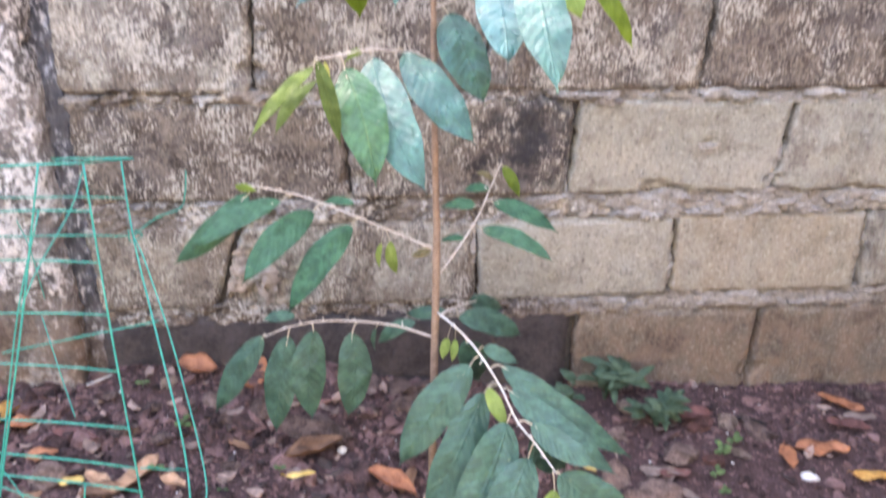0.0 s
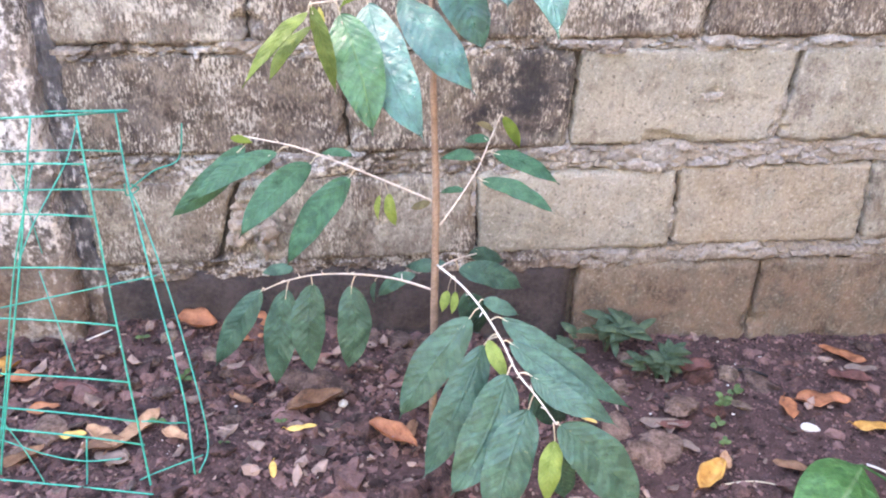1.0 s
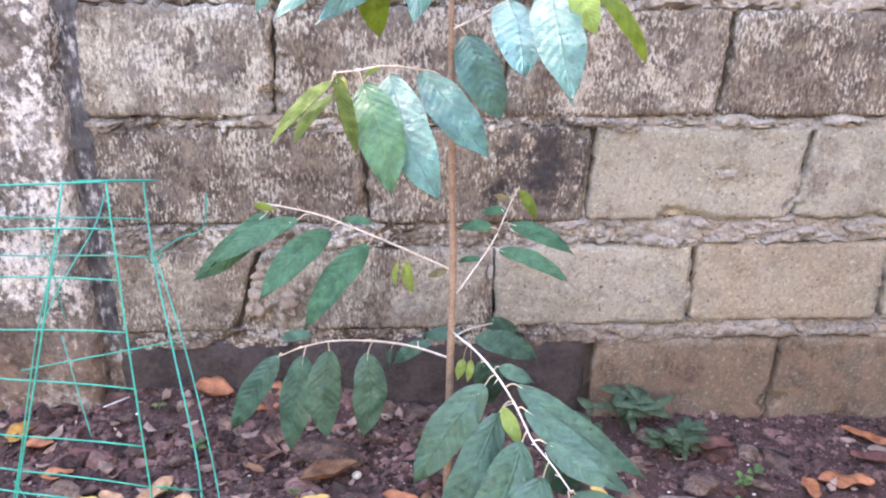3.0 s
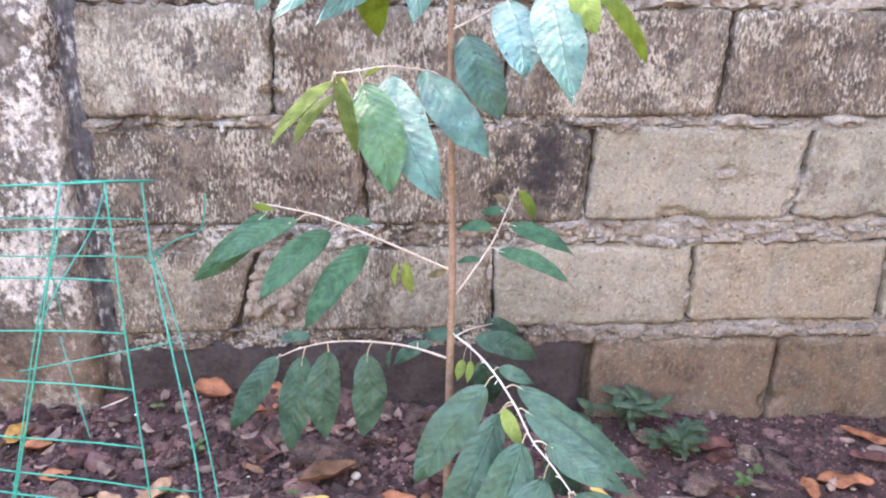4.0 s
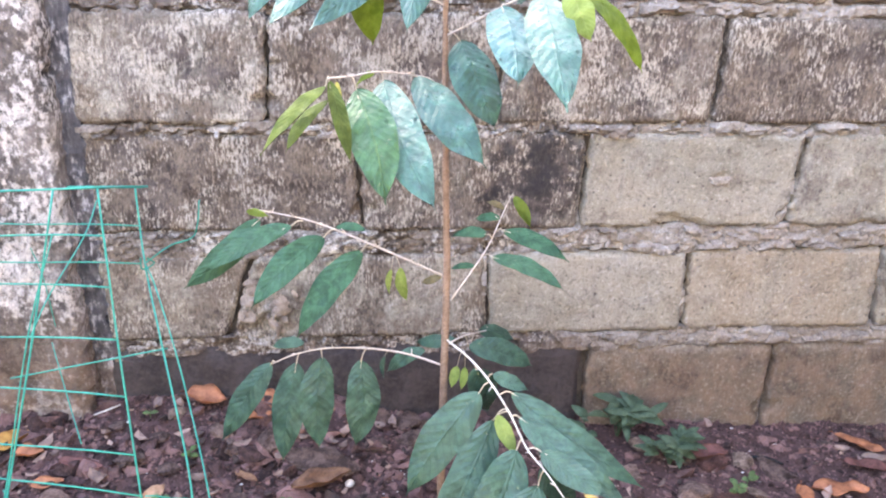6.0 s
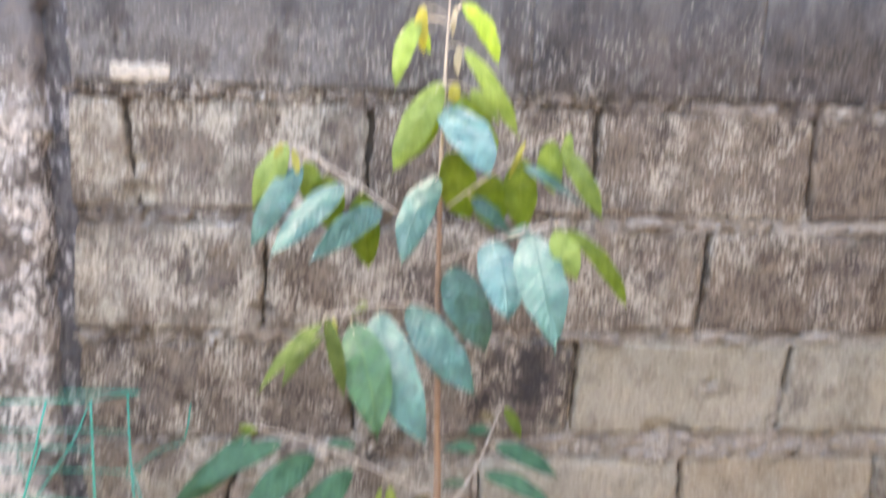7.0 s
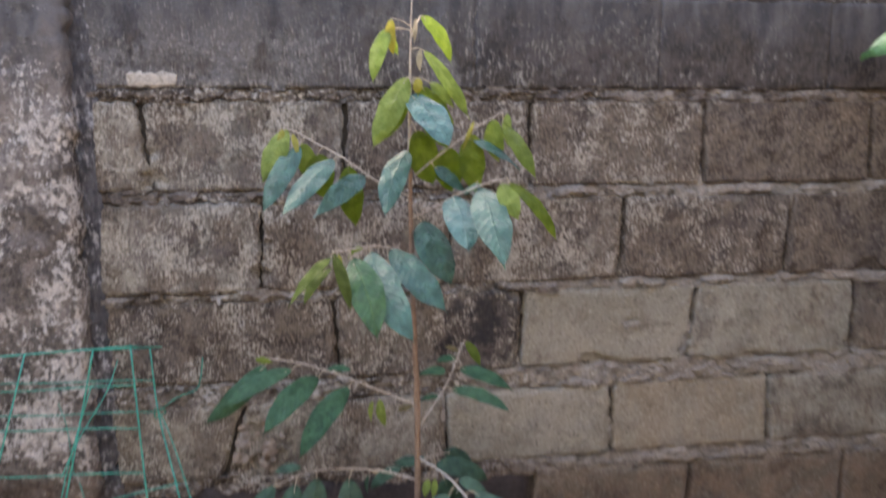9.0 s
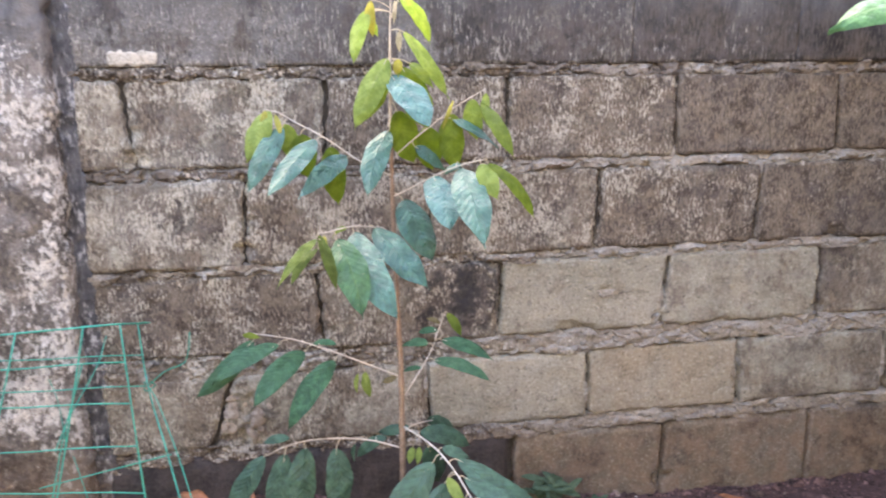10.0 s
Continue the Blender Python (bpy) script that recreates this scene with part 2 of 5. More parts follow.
# dark greys that paint the shade of the pillar's side return
SHADE_STRIP = weathered_concrete("shade_grey_strip", ((0.19, 0.18, 0.185), (0.14, 0.135, 0.14), (0.16, 0.15, 0.145)), ((0.055, 0.055, 0.061), (0.135, 0.132, 0.138), (0.11, 0.105, 0.10)), 110.0, 0.4, (0.60, 0.58, 0.58))
COPING = weathered_concrete("mossy_coping_cement", ((0.36, 0.345, 0.325), (0.27, 0.262, 0.25), (0.30, 0.265, 0.22)), SLATE, 120.0, 0.5, (0.50, 0.48, 0.45))
CORE = speckled("joint_shadow_dirt", (0.035, 0.030, 0.026), (0.10, 0.085, 0.07), 30)
PLINTH = speckled("damp_render", (0.018, 0.0155, 0.0155), (0.085, 0.070, 0.067), 15, 0.85, 7, 0.9, 0.006)
# dark surface for the added walls, so they bounce little light
BLOCKER = speckled("light_blocker_dark", (0.05, 0.055, 0.04), (0.17, 0.165, 0.13), 9, 0.9, 7, 0.8, 0.006)
PATCH = speckled("bare_patch", (0.27, 0.235, 0.19), (0.58, 0.52, 0.43), 60)
SPALL = speckled("spalled_cement", (0.17, 0.135, 0.11), (0.50, 0.42, 0.345), 60, 0.9, 3, 0.9, 0.008)
SOIL = speckled("damp_soil", (0.024, 0.0138, 0.0127), (0.148, 0.086, 0.080), 34, 0.85, 7, 1.0, 0.010, 0.3)
CLOD = speckled("soil_crumbs", (0.032, 0.0180, 0.0165), (0.43, 0.252, 0.226), 46, 0.78, 6, 1.0, 0.007, 0.3, 0.32, 0.82, 0.34)
STONES = {
    "grey": speckled("grey_stone", (0.085, 0.056, 0.047), (0.351, 0.240, 0.198), 44, 0.85, 5, 1.0, 0.012),
    "pink": speckled("pinkish_stone", (0.143, 0.094, 0.075), (0.520, 0.358, 0.286), 42, 0.85, 5, 1.0, 0.012),
    "red": speckled("reddish_stone", (0.098, 0.047, 0.039), (0.325, 0.163, 0.127), 42, 0.85, 5, 1.0, 0.012),
    "pale": speckled("pale_stone", (0.143, 0.098, 0.075), (0.546, 0.403, 0.312), 44, 0.85, 5, 1.0, 0.012),
}
DRY = {
    "rust": speckled("rust_dry_leaf", (0.13, 0.045, 0.024), (0.46, 0.19, 0.09), 34, 0.6, 3, 0.4, 0.002),
    "tan": speckled("tan_dry_leaf", (0.18, 0.088, 0.045), (0.52, 0.31, 0.18), 34, 0.6, 3, 0.4, 0.002),
    "gold": speckled("golden_dry_leaf", (0.24, 0.095, 0.022), (0.60, 0.34, 0.09), 34, 0.55, 3, 0.4, 0.002),
    "yellow": speckled("yellow_dry_leaf", (0.48, 0.28, 0.06), (0.72, 0.52, 0.17), 40, 0.55, 3, 0.3, 0.002),
    "brown": speckled("brown_dry_leaf", (0.055, 0.028, 0.018), (0.25, 0.135, 0.075), 34, 0.65, 3, 0.5, 0.002),
    "red": speckled("dark_red_dry_leaf", (0.050, 0.020, 0.018), (0.19, 0.085, 0.070), 34, 0.65, 3, 0.5, 0.002),
    "grey": speckled("weathered_dry_leaf", (0.12, 0.085, 0.068), (0.26, 0.19, 0.155), 40, 0.7, 3, 0.4, 0.002),
}
SCRAP = speckled("leaf_scrap", (0.05, 0.034, 0.030), (0.36, 0.25, 0.20), 25, 0.75, 3, 0.4, 0.002, 0.3, 0.36, 0.72, 0.5)
SHELL = speckled("white_shell", (0.55, 0.50, 0.44), (0.80, 0.76, 0.70), 60, 0.4)
BARK = speckled("stem_bark", (0.17, 0.110, 0.072), (0.33, 0.230, 0.160), 60, 0.8, 4, 0.5, 0.002)
BARK_PALE = speckled("pale_twig_bark", (0.44, 0.375, 0.30), (0.68, 0.60, 0.51), 90, 0.75)
BARK_WHITE = speckled("whitish_twig_bark", (0.46, 0.42, 0.36), (0.70, 0.66, 0.58), 90, 0.7)
STALK = speckled("leaf_stalk", (0.48, 0.40, 0.28), (0.66, 0.58, 0.44), 120, 0.6)
LEAF = {
    # copy of the dark leaf, coloured brighter and glossier as if sky-lit
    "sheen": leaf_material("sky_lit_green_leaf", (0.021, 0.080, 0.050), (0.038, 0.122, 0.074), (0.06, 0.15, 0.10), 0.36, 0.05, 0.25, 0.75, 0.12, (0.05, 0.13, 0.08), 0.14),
    "dark": leaf_material("dark_green_leaf", (0.024, 0.068, 0.039), (0.042, 0.102, 0.058), (0.07, 0.13, 0.08), 0.40, 0.05, 0.25, 0.62, 0.0, (0.05, 0.11, 0.065), 0.12),
    "mid": leaf_material("mid_green_leaf", (0.022, 0.088, 0.030), (0.046, 0.140, 0.046), (0.12, 0.20, 0.05), 0.38, 0.10, 0.25, 0.55),
    "deep": leaf_material("deep_green_leaf", (0.026, 0.066, 0.040), (0.046, 0.104, 0.062), (0.07, 0.13, 0.08), 0.42, 0.06, 0.25, 0.5, 0.0, (0.04, 0.09, 0.055), 0.15),
    "moss": leaf_material("moss_green_leaf", (0.026, 0.082, 0.040), (0.048, 0.125, 0.060), (0.08, 0.15, 0.08), 0.46, 0.06, 0.25, 0.30, 0.0, (0.05, 0.12, 0.06), 0.15),
    # waxy coat; the base colour is also lifted to carry pale sky glare
    "waxy": leaf_material("waxy_glare_leaf", (0.034, 0.120, 0.094), (0.062, 0.18, 0.140), (0.10, 0.22, 0.17), 0.34, 0.05, 0.25, 0.85, 0.25, (0.06, 0.16, 0.12), 0.4),
    "young": leaf_material("young_green_leaf", (0.235, 0.34, 0.060), (0.375, 0.47, 0.115), (0.50, 0.56, 0.22), 0.42, 0.50),
    "olive": leaf_material("olive_leaf", (0.18, 0.27, 0.030), (0.28, 0.37, 0.055), (0.36, 0.42, 0.10), 0.45, 0.62),
    "khaki": leaf_material("khaki_leaf", (0.065, 0.100, 0.020), (0.110, 0.150, 0.035), (0.15, 0.17, 0.05), 0.62, 0.22, 0.25, 0.12),
    "yellow": leaf_material("yellow_shoot", (0.36, 0.34, 0.045), (0.50, 0.46, 0.08), (0.62, 0.56, 0.20), 0.45, 0.35),
    "brown": leaf_material("brown_leaf", (0.11, 0.085, 0.035), (0.18, 0.14, 0.06), (0.25, 0.20, 0.10), 0.5, 0.10),
    "bud": leaf_material("cream_bud", (0.42, 0.36, 0.22), (0.58, 0.50, 0.34), (0.66, 0.6, 0.45), 0.5, 0.2),
}
DEW = bpy.data.materials.new("rain_drop")
DEW.use_nodes = True
for key, value in (("Transmission Weight", 1.0), ("Roughness", 0.03), ("IOR", 1.33)):
    DEW.node_tree.nodes["Principled BSDF"].inputs[key].default_value = value
UNDER = leaf_material("leaf_underside", (0.10, 0.105, 0.040), (0.16, 0.155, 0.065), (0.22, 0.20, 0.10), 0.55, 0.12)
WEED = leaf_material("weed_leaf", (0.048, 0.085, 0.046), (0.092, 0.142, 0.080), (0.14, 0.19, 0.13), 0.5, 0.2)
SPROUT = leaf_material("sprout_leaf", (0.10, 0.17, 0.06), (0.17, 0.26, 0.10), (0.24, 0.32, 0.16), 0.5, 0.25)
BROAD = leaf_material("broad_leaf", (0.040, 0.135, 0.030), (0.075, 0.20, 0.055), (0.24, 0.36, 0.19), 0.40, 0.15, 0.1, 0.6, 0.0, (0.30, 0.42, 0.22), 0.35)
WIRE = speckled("green_coated_wire", (0.018, 0.27, 0.19), (0.035, 0.40, 0.285), 120, 0.42, 3, 0.1, 0.0005, 0.5)
RUST = speckled("rusty_wire", (0.05, 0.04, 0.035), (0.12, 0.09, 0.075), 60, 0.7)
TRUNK = speckled("tree_bark", (0.018, 0.017, 0.018), (0.050, 0.044, 0.043), 40, 0.9)
TREELEAF = leaf_material("tree_leaf", (0.15, 0.28, 0.045), (0.25, 0.40, 0.08), (0.36, 0.48, 0.15), 0.42, 0.55)
# paler copy of the tree leaf: strong sunlight put into the colour
PALELEAF = leaf_material("sun_paled_leaf", (0.28, 0.36, 0.12), (0.42, 0.50, 0.22), (0.52, 0.56, 0.30), 0.42, 0.55)
PAINT = speckled("white_house_paint", (0.84, 0.80, 0.72), (0.90, 0.87, 0.80), 3, 0.7)
BLUE = speckled("blue_roof_sheet", (0.22, 0.42, 0.62), (0.30, 0.52, 0.72), 5, 0.5)
GRILLE = speckled("window_grille", (0.48, 0.39, 0.33), (0.60, 0.51, 0.45), 8, 0.6)
# glass coloured pale to look overexposed
GLASS = speckled("pale_window_glass", (0.52, 0.49, 0.46), (0.66, 0.63, 0.60), 5, 0.15)


# ---- building helpers ----
def mesh_of(name, bm, *mats, smooth=True):
    me = bpy.data.meshes.new(name)
    bm.normal_update()
    bm.to_mesh(me)
    bm.free()
    for m in mats:
        me.materials.append(m)
    if smooth:
        me.polygons.foreach_set("use_smooth", [True] * len(me.polygons))
    return me


def part(name, bm, mats, parent, label="", smooth=True):
    """Links a bmesh as one mesh object under a thing or a part, where it already lies."""
    mats = mats if isinstance(mats, (tuple, list)) else (mats,)
    ob = new(name, mesh_of(name, bm, *mats, smooth=smooth))
    if parent is not None:
        ob.parent = parent
        ob.matrix_parent_inverse = origin_of(parent).inverted()
    return tagged(ob, label)


def origin_of(ob):
    m = ob.matrix_basis.copy()
    if ob.parent is not None:
        m = origin_of(ob.parent) @ ob.matrix_parent_inverse @ m
    return m


def thing(name, place, label, category, group="", kind=""):
    ob = new(name)
    ob.empty_display_size = 0.02
    ob.location = place
    return tagged(ob, label, category, group, kind)


def smooth_path(points, steps=5):
    """A curve through the points (Catmull-Rom)."""
    p = [Vector(q) for q in points]
    p = [p[0] * 2 - p[1], *p, p[-1] * 2 - p[-2]]
    out = []
    for a, b, c, d in zip(p, p[1:], p[2:], p[3:]):
        for i in range(steps):
            t = i / steps
            out.append(0.5 * (2 * b + (c - a) * t + (2 * a - 5 * b + 4 * c - d) * t * t + (3 * b - a - 3 * c + d) * t ** 3))
    return out + [p[-2]]


def tube(bm, path, radii, sides=7, mat=0, wobble=0.0):
    rings = []
    up = Vector((0.31, 0.83, 0.46))
    for i, q in enumerate(path):
        d = (path[min(i + 1, len(path) - 1)] - path[max(i - 1, 0)]).normalized()
        u = d.cross(up).normalized()
        v = d.cross(u)
        r = radii[0] + (radii[1] - radii[0]) * i / (len(path) - 1)
        r *= 1 + wobble * noise.noise(q * 90)
        rings.append([bm.verts.new(q + (u * math.cos(a) + v * math.sin(a)) * r) for a in (2 * math.pi * k / sides for k in range(sides))])
    for a, b in zip(rings, rings[1:]):
        for k in range(sides):
            bm.faces.new((a[k], a[(k + 1) % sides], b[(k + 1) % sides], b[k])).material_index = mat
    bm.faces.new(rings[0][::-1]).material_index = mat
    bm.faces.new(rings[-1]).material_index = mat


def box(bm, x0, x1, y0, y1, z0, z1):
    v = [bm.verts.new((x, y, z)) for x in (x0, x1) for y in (y0, y1) for z in (z0, z1)]
    for f in ((0, 1, 3, 2), (4, 6, 7, 5), (0, 4, 5, 1), (2, 3, 7, 6), (0, 2, 6, 4), (1, 5, 7, 3)):
        bm.faces.new([v[i] for i in f])
    bmesh.ops.recalc_face_normals(bm, faces=bm.faces)


def slab(nx, nz, x0, x1, z0, z1, front, back, rough, edge, chips, seed, lean0=0.0, lean1=0.0, ragged=0.003, corner=0.0, bites=()):
    """A rough-cast upright piece: an uneven face with worn, rounded, chipped edges and sides that run back into the wall."""
    bm = bmesh.new()
    off = Vector((seed * 3.1, seed * 1.7, seed * 0.9))
    rows = []
    for j in range(nz + 1):
        row = []
        w = j / nz
        a, c = x0 + lean0 * (0.5 - w), x1 + lean1 * (0.5 - w)
        for i in range(nx + 1):
            u = i / nx
            x, z = a + (c - a) * u, z0 + (z1 - z0) * w
            q = Vector((x, 0, z))
            d = min((x - a), (c - x), (z - z0), (z1 - z))
            bite = max(0.0, noise.noise(q * 13 + off)) * chips
            y = front + rough * (noise.noise(q * 22 + off) + 0.6 * noise.noise(q * 70 + off))
            y += edge * max(0.0, 1 - d / (edge * 1.1 + bite)) ** 2 * (1 + 60 * bite)
            k = ragged * (noise.noise(q * 75 + off) + 0.8 * noise.noise(q * 28 + off) + 0.5 * noise.noise(q * 9 + off))
            x += k * ((u < 0.01) - (u > 0.99)) * -1
            z += k * ((w > 0.99) - (w < 0.01))
            # pieces broken out
            for bx, bz, br, deep in bites:
                far = math.hypot((x - bx) * 0.7, z - bz) / br + 0.5 * noise.noise(q * 60)
                y += deep * min(1.0, max(0.0, (1 - far) * 2.5))
            # worn corners
            mx, mz = (a + c) / 2, (z0 + z1) / 2
            rc = corner * (0.6 + 0.8 * abs(noise.noise(Vector((x > mx, z > mz, 0)) * 2.3 + off * 1.37)))
            px, pz = abs(x - mx) - ((c - a) / 2 - rc), abs(z - mz) - ((z1 - z0) / 2 - rc)
            if rc > 0 and px > 0 and pz > 0:
                s = max(px, pz) / math.hypot(px, pz)
                x -= math.copysign(px * (1 - s), x - mx)
                z -= math.copysign(pz * (1 - s), z - mz)
            row.append(bm.verts.new((x, y, z)))
        rows.append(row)
    for a, b in zip(rows, rows[1:]):
        for i in range(nx):
            bm.faces.new((a[i], a[i + 1], b[i + 1], b[i]))
    rim = [*rows[0], *[r[-1] for r in rows[1:]], *rows[-1][-2::-1], *[r[0] for r in rows[-2:0:-1]]]
    far = [bm.verts.new((v.co.x, back, v.co.z)) for v in rim]
    for i in range(len(rim)):
        k = (i + 1) % len(rim)
        bm.faces.new((rim[k], rim[i], far[i], far[k]))
    return bm


def crumbled(nx, nz, x0, x1, z0, z1, front, seed, lean=0.0, gaps=0.012, tall=1.0):
    """A strip of old mortar between blocks: broken into flat lumps by cracks, fallen out along parts of its edges."""
    bm = bmesh.new()
    off = Vector((seed * 2.3, 0.7, seed * 1.1))
    rows = []
    for j in range(nz + 1):
        w = j / nz
        row = []
        for i in range(nx + 1):
            x, z = x0 + (x1 - x0) * i / nx + lean * (0.5 - w), z0 + (z1 - z0) * w
            q = Vector((x, 0, z))
            warp = q + Vector((noise.noise(q * 40), 0, noise.noise(q * 40 + off))) * 0.010
            near, spots = noise.voronoi(Vector((warp.x * 21 * tall, 0.3, warp.z * 52 / tall)))
            crack = max(0.0, 1 - (near[1] - near[0]) / 0.15)
            y = front + 0.0075 * (noise.cell(spots[0] * 5.7) - 0.5) + 0.0055 * crack + 0.0022 * noise.noise(q * 110) + 0.003 * noise.noise(q * 31 + off)
            side = min(z - z0, z1 - z) if tall <= 1 else min(x - x0 - lean * (0.5 - w), x1 + lean * (0.5 - w) - x)
            along = x if tall <= 1 else z
            lip = 0.0075 + 0.006 * noise.noise(Vector((along * 26, seed, side > 0.01)))
            lost = min(1.0, max(0.0, (0.80 if z > (z0 + z1) / 2 else 0.5) + 1.9 * noise.noise(Vector((along * 8.5, seed * 3.3, (z > (z0 + z1) / 2) * 5.0)))))
            y += gaps * lost * min(1.0, max(0.0, 1.4 - side / lip))
            row.append(bm.verts.new((x, y, z)))
        rows.append(row)
    for a, b in zip(rows, rows[1:]):
        for i in range(nx):
            bm.faces.new((a[i], a[i + 1], b[i + 1], b[i]))
    rim = [*rows[0], *[r[-1] for r in rows[1:]], *rows[-1][-2::-1], *[r[0] for r in rows[-2:0:-1]]]
    back = [bm.verts.new((v.co.x, 0.03, v.co.z)) for v in rim]
    for i in range(len(rim)):
        k = (i + 1) % len(rim)
        bm.faces.new((rim[k], rim[i], back[i], back[k]))
    return bm


def lump(bm, centre, size, rs, sub=2, flat=0.6):
    """An angular, uneven stone."""
    made = bmesh.ops.create_icosphere(bm, subdivisions=sub, radius=1.0)["verts"]
    off = Vector((rs.uniform(-9, 9), rs.uniform(-9, 9), rs.uniform(-9, 9)))
    turn = Euler((rs.uniform(-0.4, 0.4), rs.uniform(-0.4, 0.4), rs.uniform(0, 6.28))).to_matrix()
    cuts = [(Vector((rs.uniform(-1, 1), rs.uniform(-1, 1), rs.uniform(-0.3, 1))).normalized(), rs.uniform(0.55, 0.85)) for _ in range(6)]
    for v in made:
        p = v.co.copy()
        for nrm, lim in cuts:
            k = p.dot(nrm) - lim
            if k > 0:
                p -= nrm * k
        p *= 1 + 0.20 * noise.noise(p * 1.6 + off) + (0.11 * noise.noise(p * 3.5 + off) + 0.06 * noise.noise(p * 9 + off) if sub > 2 else 0.0)
        v.co = Vector(centre) + turn @ Vector((p.x * size[0], p.y * size[1], p.z * size[2] * flat))


# ---- ground ----
def ground_z(x, y):
    """The lie of the soil: heaped towards the left foot of the wall."""
    a = min(1, max(0, (0.25 - x) / 0.6))
    a = a * a * (3 - 2 * a)
    z = 0.022 + 0.05 * a - 0.02 * min(1, max(0, (x - 0.3) / 0.6))
    z += 0.035 * a * min(1, max(0, (y + 0.22) / 0.22))
    return z


def soil_z(x, y):
    q = Vector((x, y, 0))
    near = max(0.0, 1 - max(abs(x) - 1.2, -y - 1.0, y, 0) * 0.5)
    return ground_z(x, y) + near * (0.012 * noise.noise(q * 7) + 0.008 * noise.noise(q * 21) + 0.0045 * noise.noise(q * 55) + 0.002 * noise.noise(q * 120))


def spaced(lo, hi, step, far):
    """Even steps from lo to hi, then ever longer ones out to far on both sides."""
    out = list(np.arange(lo, hi + step / 2, step))
    d = step
    while out[-1] < far:
        d *= 1.5
        out.append(out[-1] + d)
    d = step
    while out[0] > -far:
        d *= 1.5
        out.insert(0, out[0] - d)
    return out


gx, gy = spaced(-0.95, 1.30, 0.007, 300), spaced(-0.75, 0.02, 0.007, 300)
me = bpy.data.meshes.new("ground")
me.from_pydata([(x, y, soil_z(x, y)) for y in gy for x in gx], [],
               [(j * len(gx) + i, j * len(gx) + i + 1, (j + 1) * len(gx) + i + 1, (j + 1) * len(gx) + i) for j in range(len(gy) - 1) for i in range(len(gx) - 1)])
me.materials.append(SOIL)
me.polygons.foreach_set("use_smooth", [True] * len(me.polygons))
tagged(new("ground", me), "dark damp garden soil, lumpy and littered", "ground", kind="structure")

# ---- the block wall ----
WALL_TOP = 1.248
bm = bmesh.new()
box(bm, -3.2, 3.6, 0.022, 0.13, -0.3, 1.215)
wall = tagged(new("wall_north", mesh_of("wall_north", bm, CORE, smooth=False)),
              "old weathered concrete block wall stained by algae and lichen", "wall", kind="structure")
COURSES = [
    (-0.14, 0.188, (0.283, 0.655, 1.045, 1.43, 1.82)),
    (0.224, 0.384, (-0.60, -0.355, 0.089, 0.466, 0.845, 1.24, 1.63)),
    (0.432, 0.603, (-0.60, -0.138, 0.255, 0.646, 1.042, 1.43, 1.82)),
    (0.622, 0.804, (-0.60, -0.286, 0.098, 0.478, 0.869, 1.26, 1.65)),
    (0.828, 1.006, (-0.60, -0.50, -0.114, 0.268, 0.656, 1.056, 1.45, 1.84)),
    (1.030, 1.2145, (-0.60, -0.24, 0.154, 0.550, 0.94, 1.33, 1.72)),
]
# how each block has weathered: lichen, algae, warm tint; algae also paints right-hand shade and top-left haze
WEAR_AND_SHADE = [
    [(0.03, 0.46, 0.9), (0.03, 0.56, 1.0), (0.02, 0.66, 1.0), (0.02, 0.7, 1.0)],
    [(0.60, 0.66, 0.5), (0.60, 0.54, 0.4), (0.10, 0.18, 0.2), (0.06, 0.22, 0.8), (0.05, 0.46, 1.0), (0.03, 0.55, 1.0)],
    [(0.64, 0.90, 0.4), (0.66, 0.68, 0.4), (0.12, 0.20, 0.1), (0.14, 0.34, 0.9), (0.06, 0.64, 1.0), (0.03, 0.6, 0.9)],
    [(0.77, 0.64, 0.3), (0.76, 0.70, 0.2), (0.80, 0.72, 0.2), (0.60, 0.80, 0.5), (0.24, 0.92, 0.6), (0.2, 0.9, 0.7)],
    [(0.70, 0.58, 0.4), (0.72, 0.62, 0.4), (0.58, 0.76, 0.2), (0.68, 0.78, 0.4), (0.20, 1.0, 0.7), (0.16, 1.0, 0.7), (0.1, 1.0, 0.7)],
    [(0.50, 0.50, 0.4), (0.50, 0.56, 0.3), (0.48, 0.74, 0.6), (0.36, 0.86, 0.5), (0.16, 0.98, 0.3), (0.1, 1.0, 0.1)],
]
LEAN = {(2, 0.646): -0.022, (2, 0.255): -0.008, (0, 0.655): -0.012, (1, -0.355): -0.05, (3, 0.478): -0.006, (4, -0.50): 0.016}
BITES = [(0.420, 0.436, 0.024, 0.014), (0.462, 0.428, 0.020, 0.012), (0.636, 0.452, 0.014, 0.015), (0.662, 0.045, 0.020, 0.022), (1.078, 0.632, 0.022, 0.018),
         (0.508, 0.527, 0.008, 0.006), (-0.488, 0.850, 0.022, 0.014), (-0.492, 0.905, 0.012, 0.010), (0.24, 0.60, 0.016, 0.008), (0.80, 0.432, 0.014, 0.010), (-0.135, 0.47, 0.015, 0.012), (-0.318, 0.315, 0.034, 0.010), (-0.282, 0.250, 0.036, 0.012), (-0.335, 0.245, 0.026, 0.012),
         (-0.29, 0.66, 0.016, 0.012), (-0.28, 0.72, 0.010, 0.010), (0.846, 0.30, 0.013, 0.012), (1.043, 0.45, 0.016, 0.012), (0.09, 0.80, 0.014, 0.010)]
rng = random.Random(4)
seed = 0


def joint_lean(row, x):
    return LEAN.get((row, x), 0.010 * math.sin(row * 5.1 + x * 17.3))


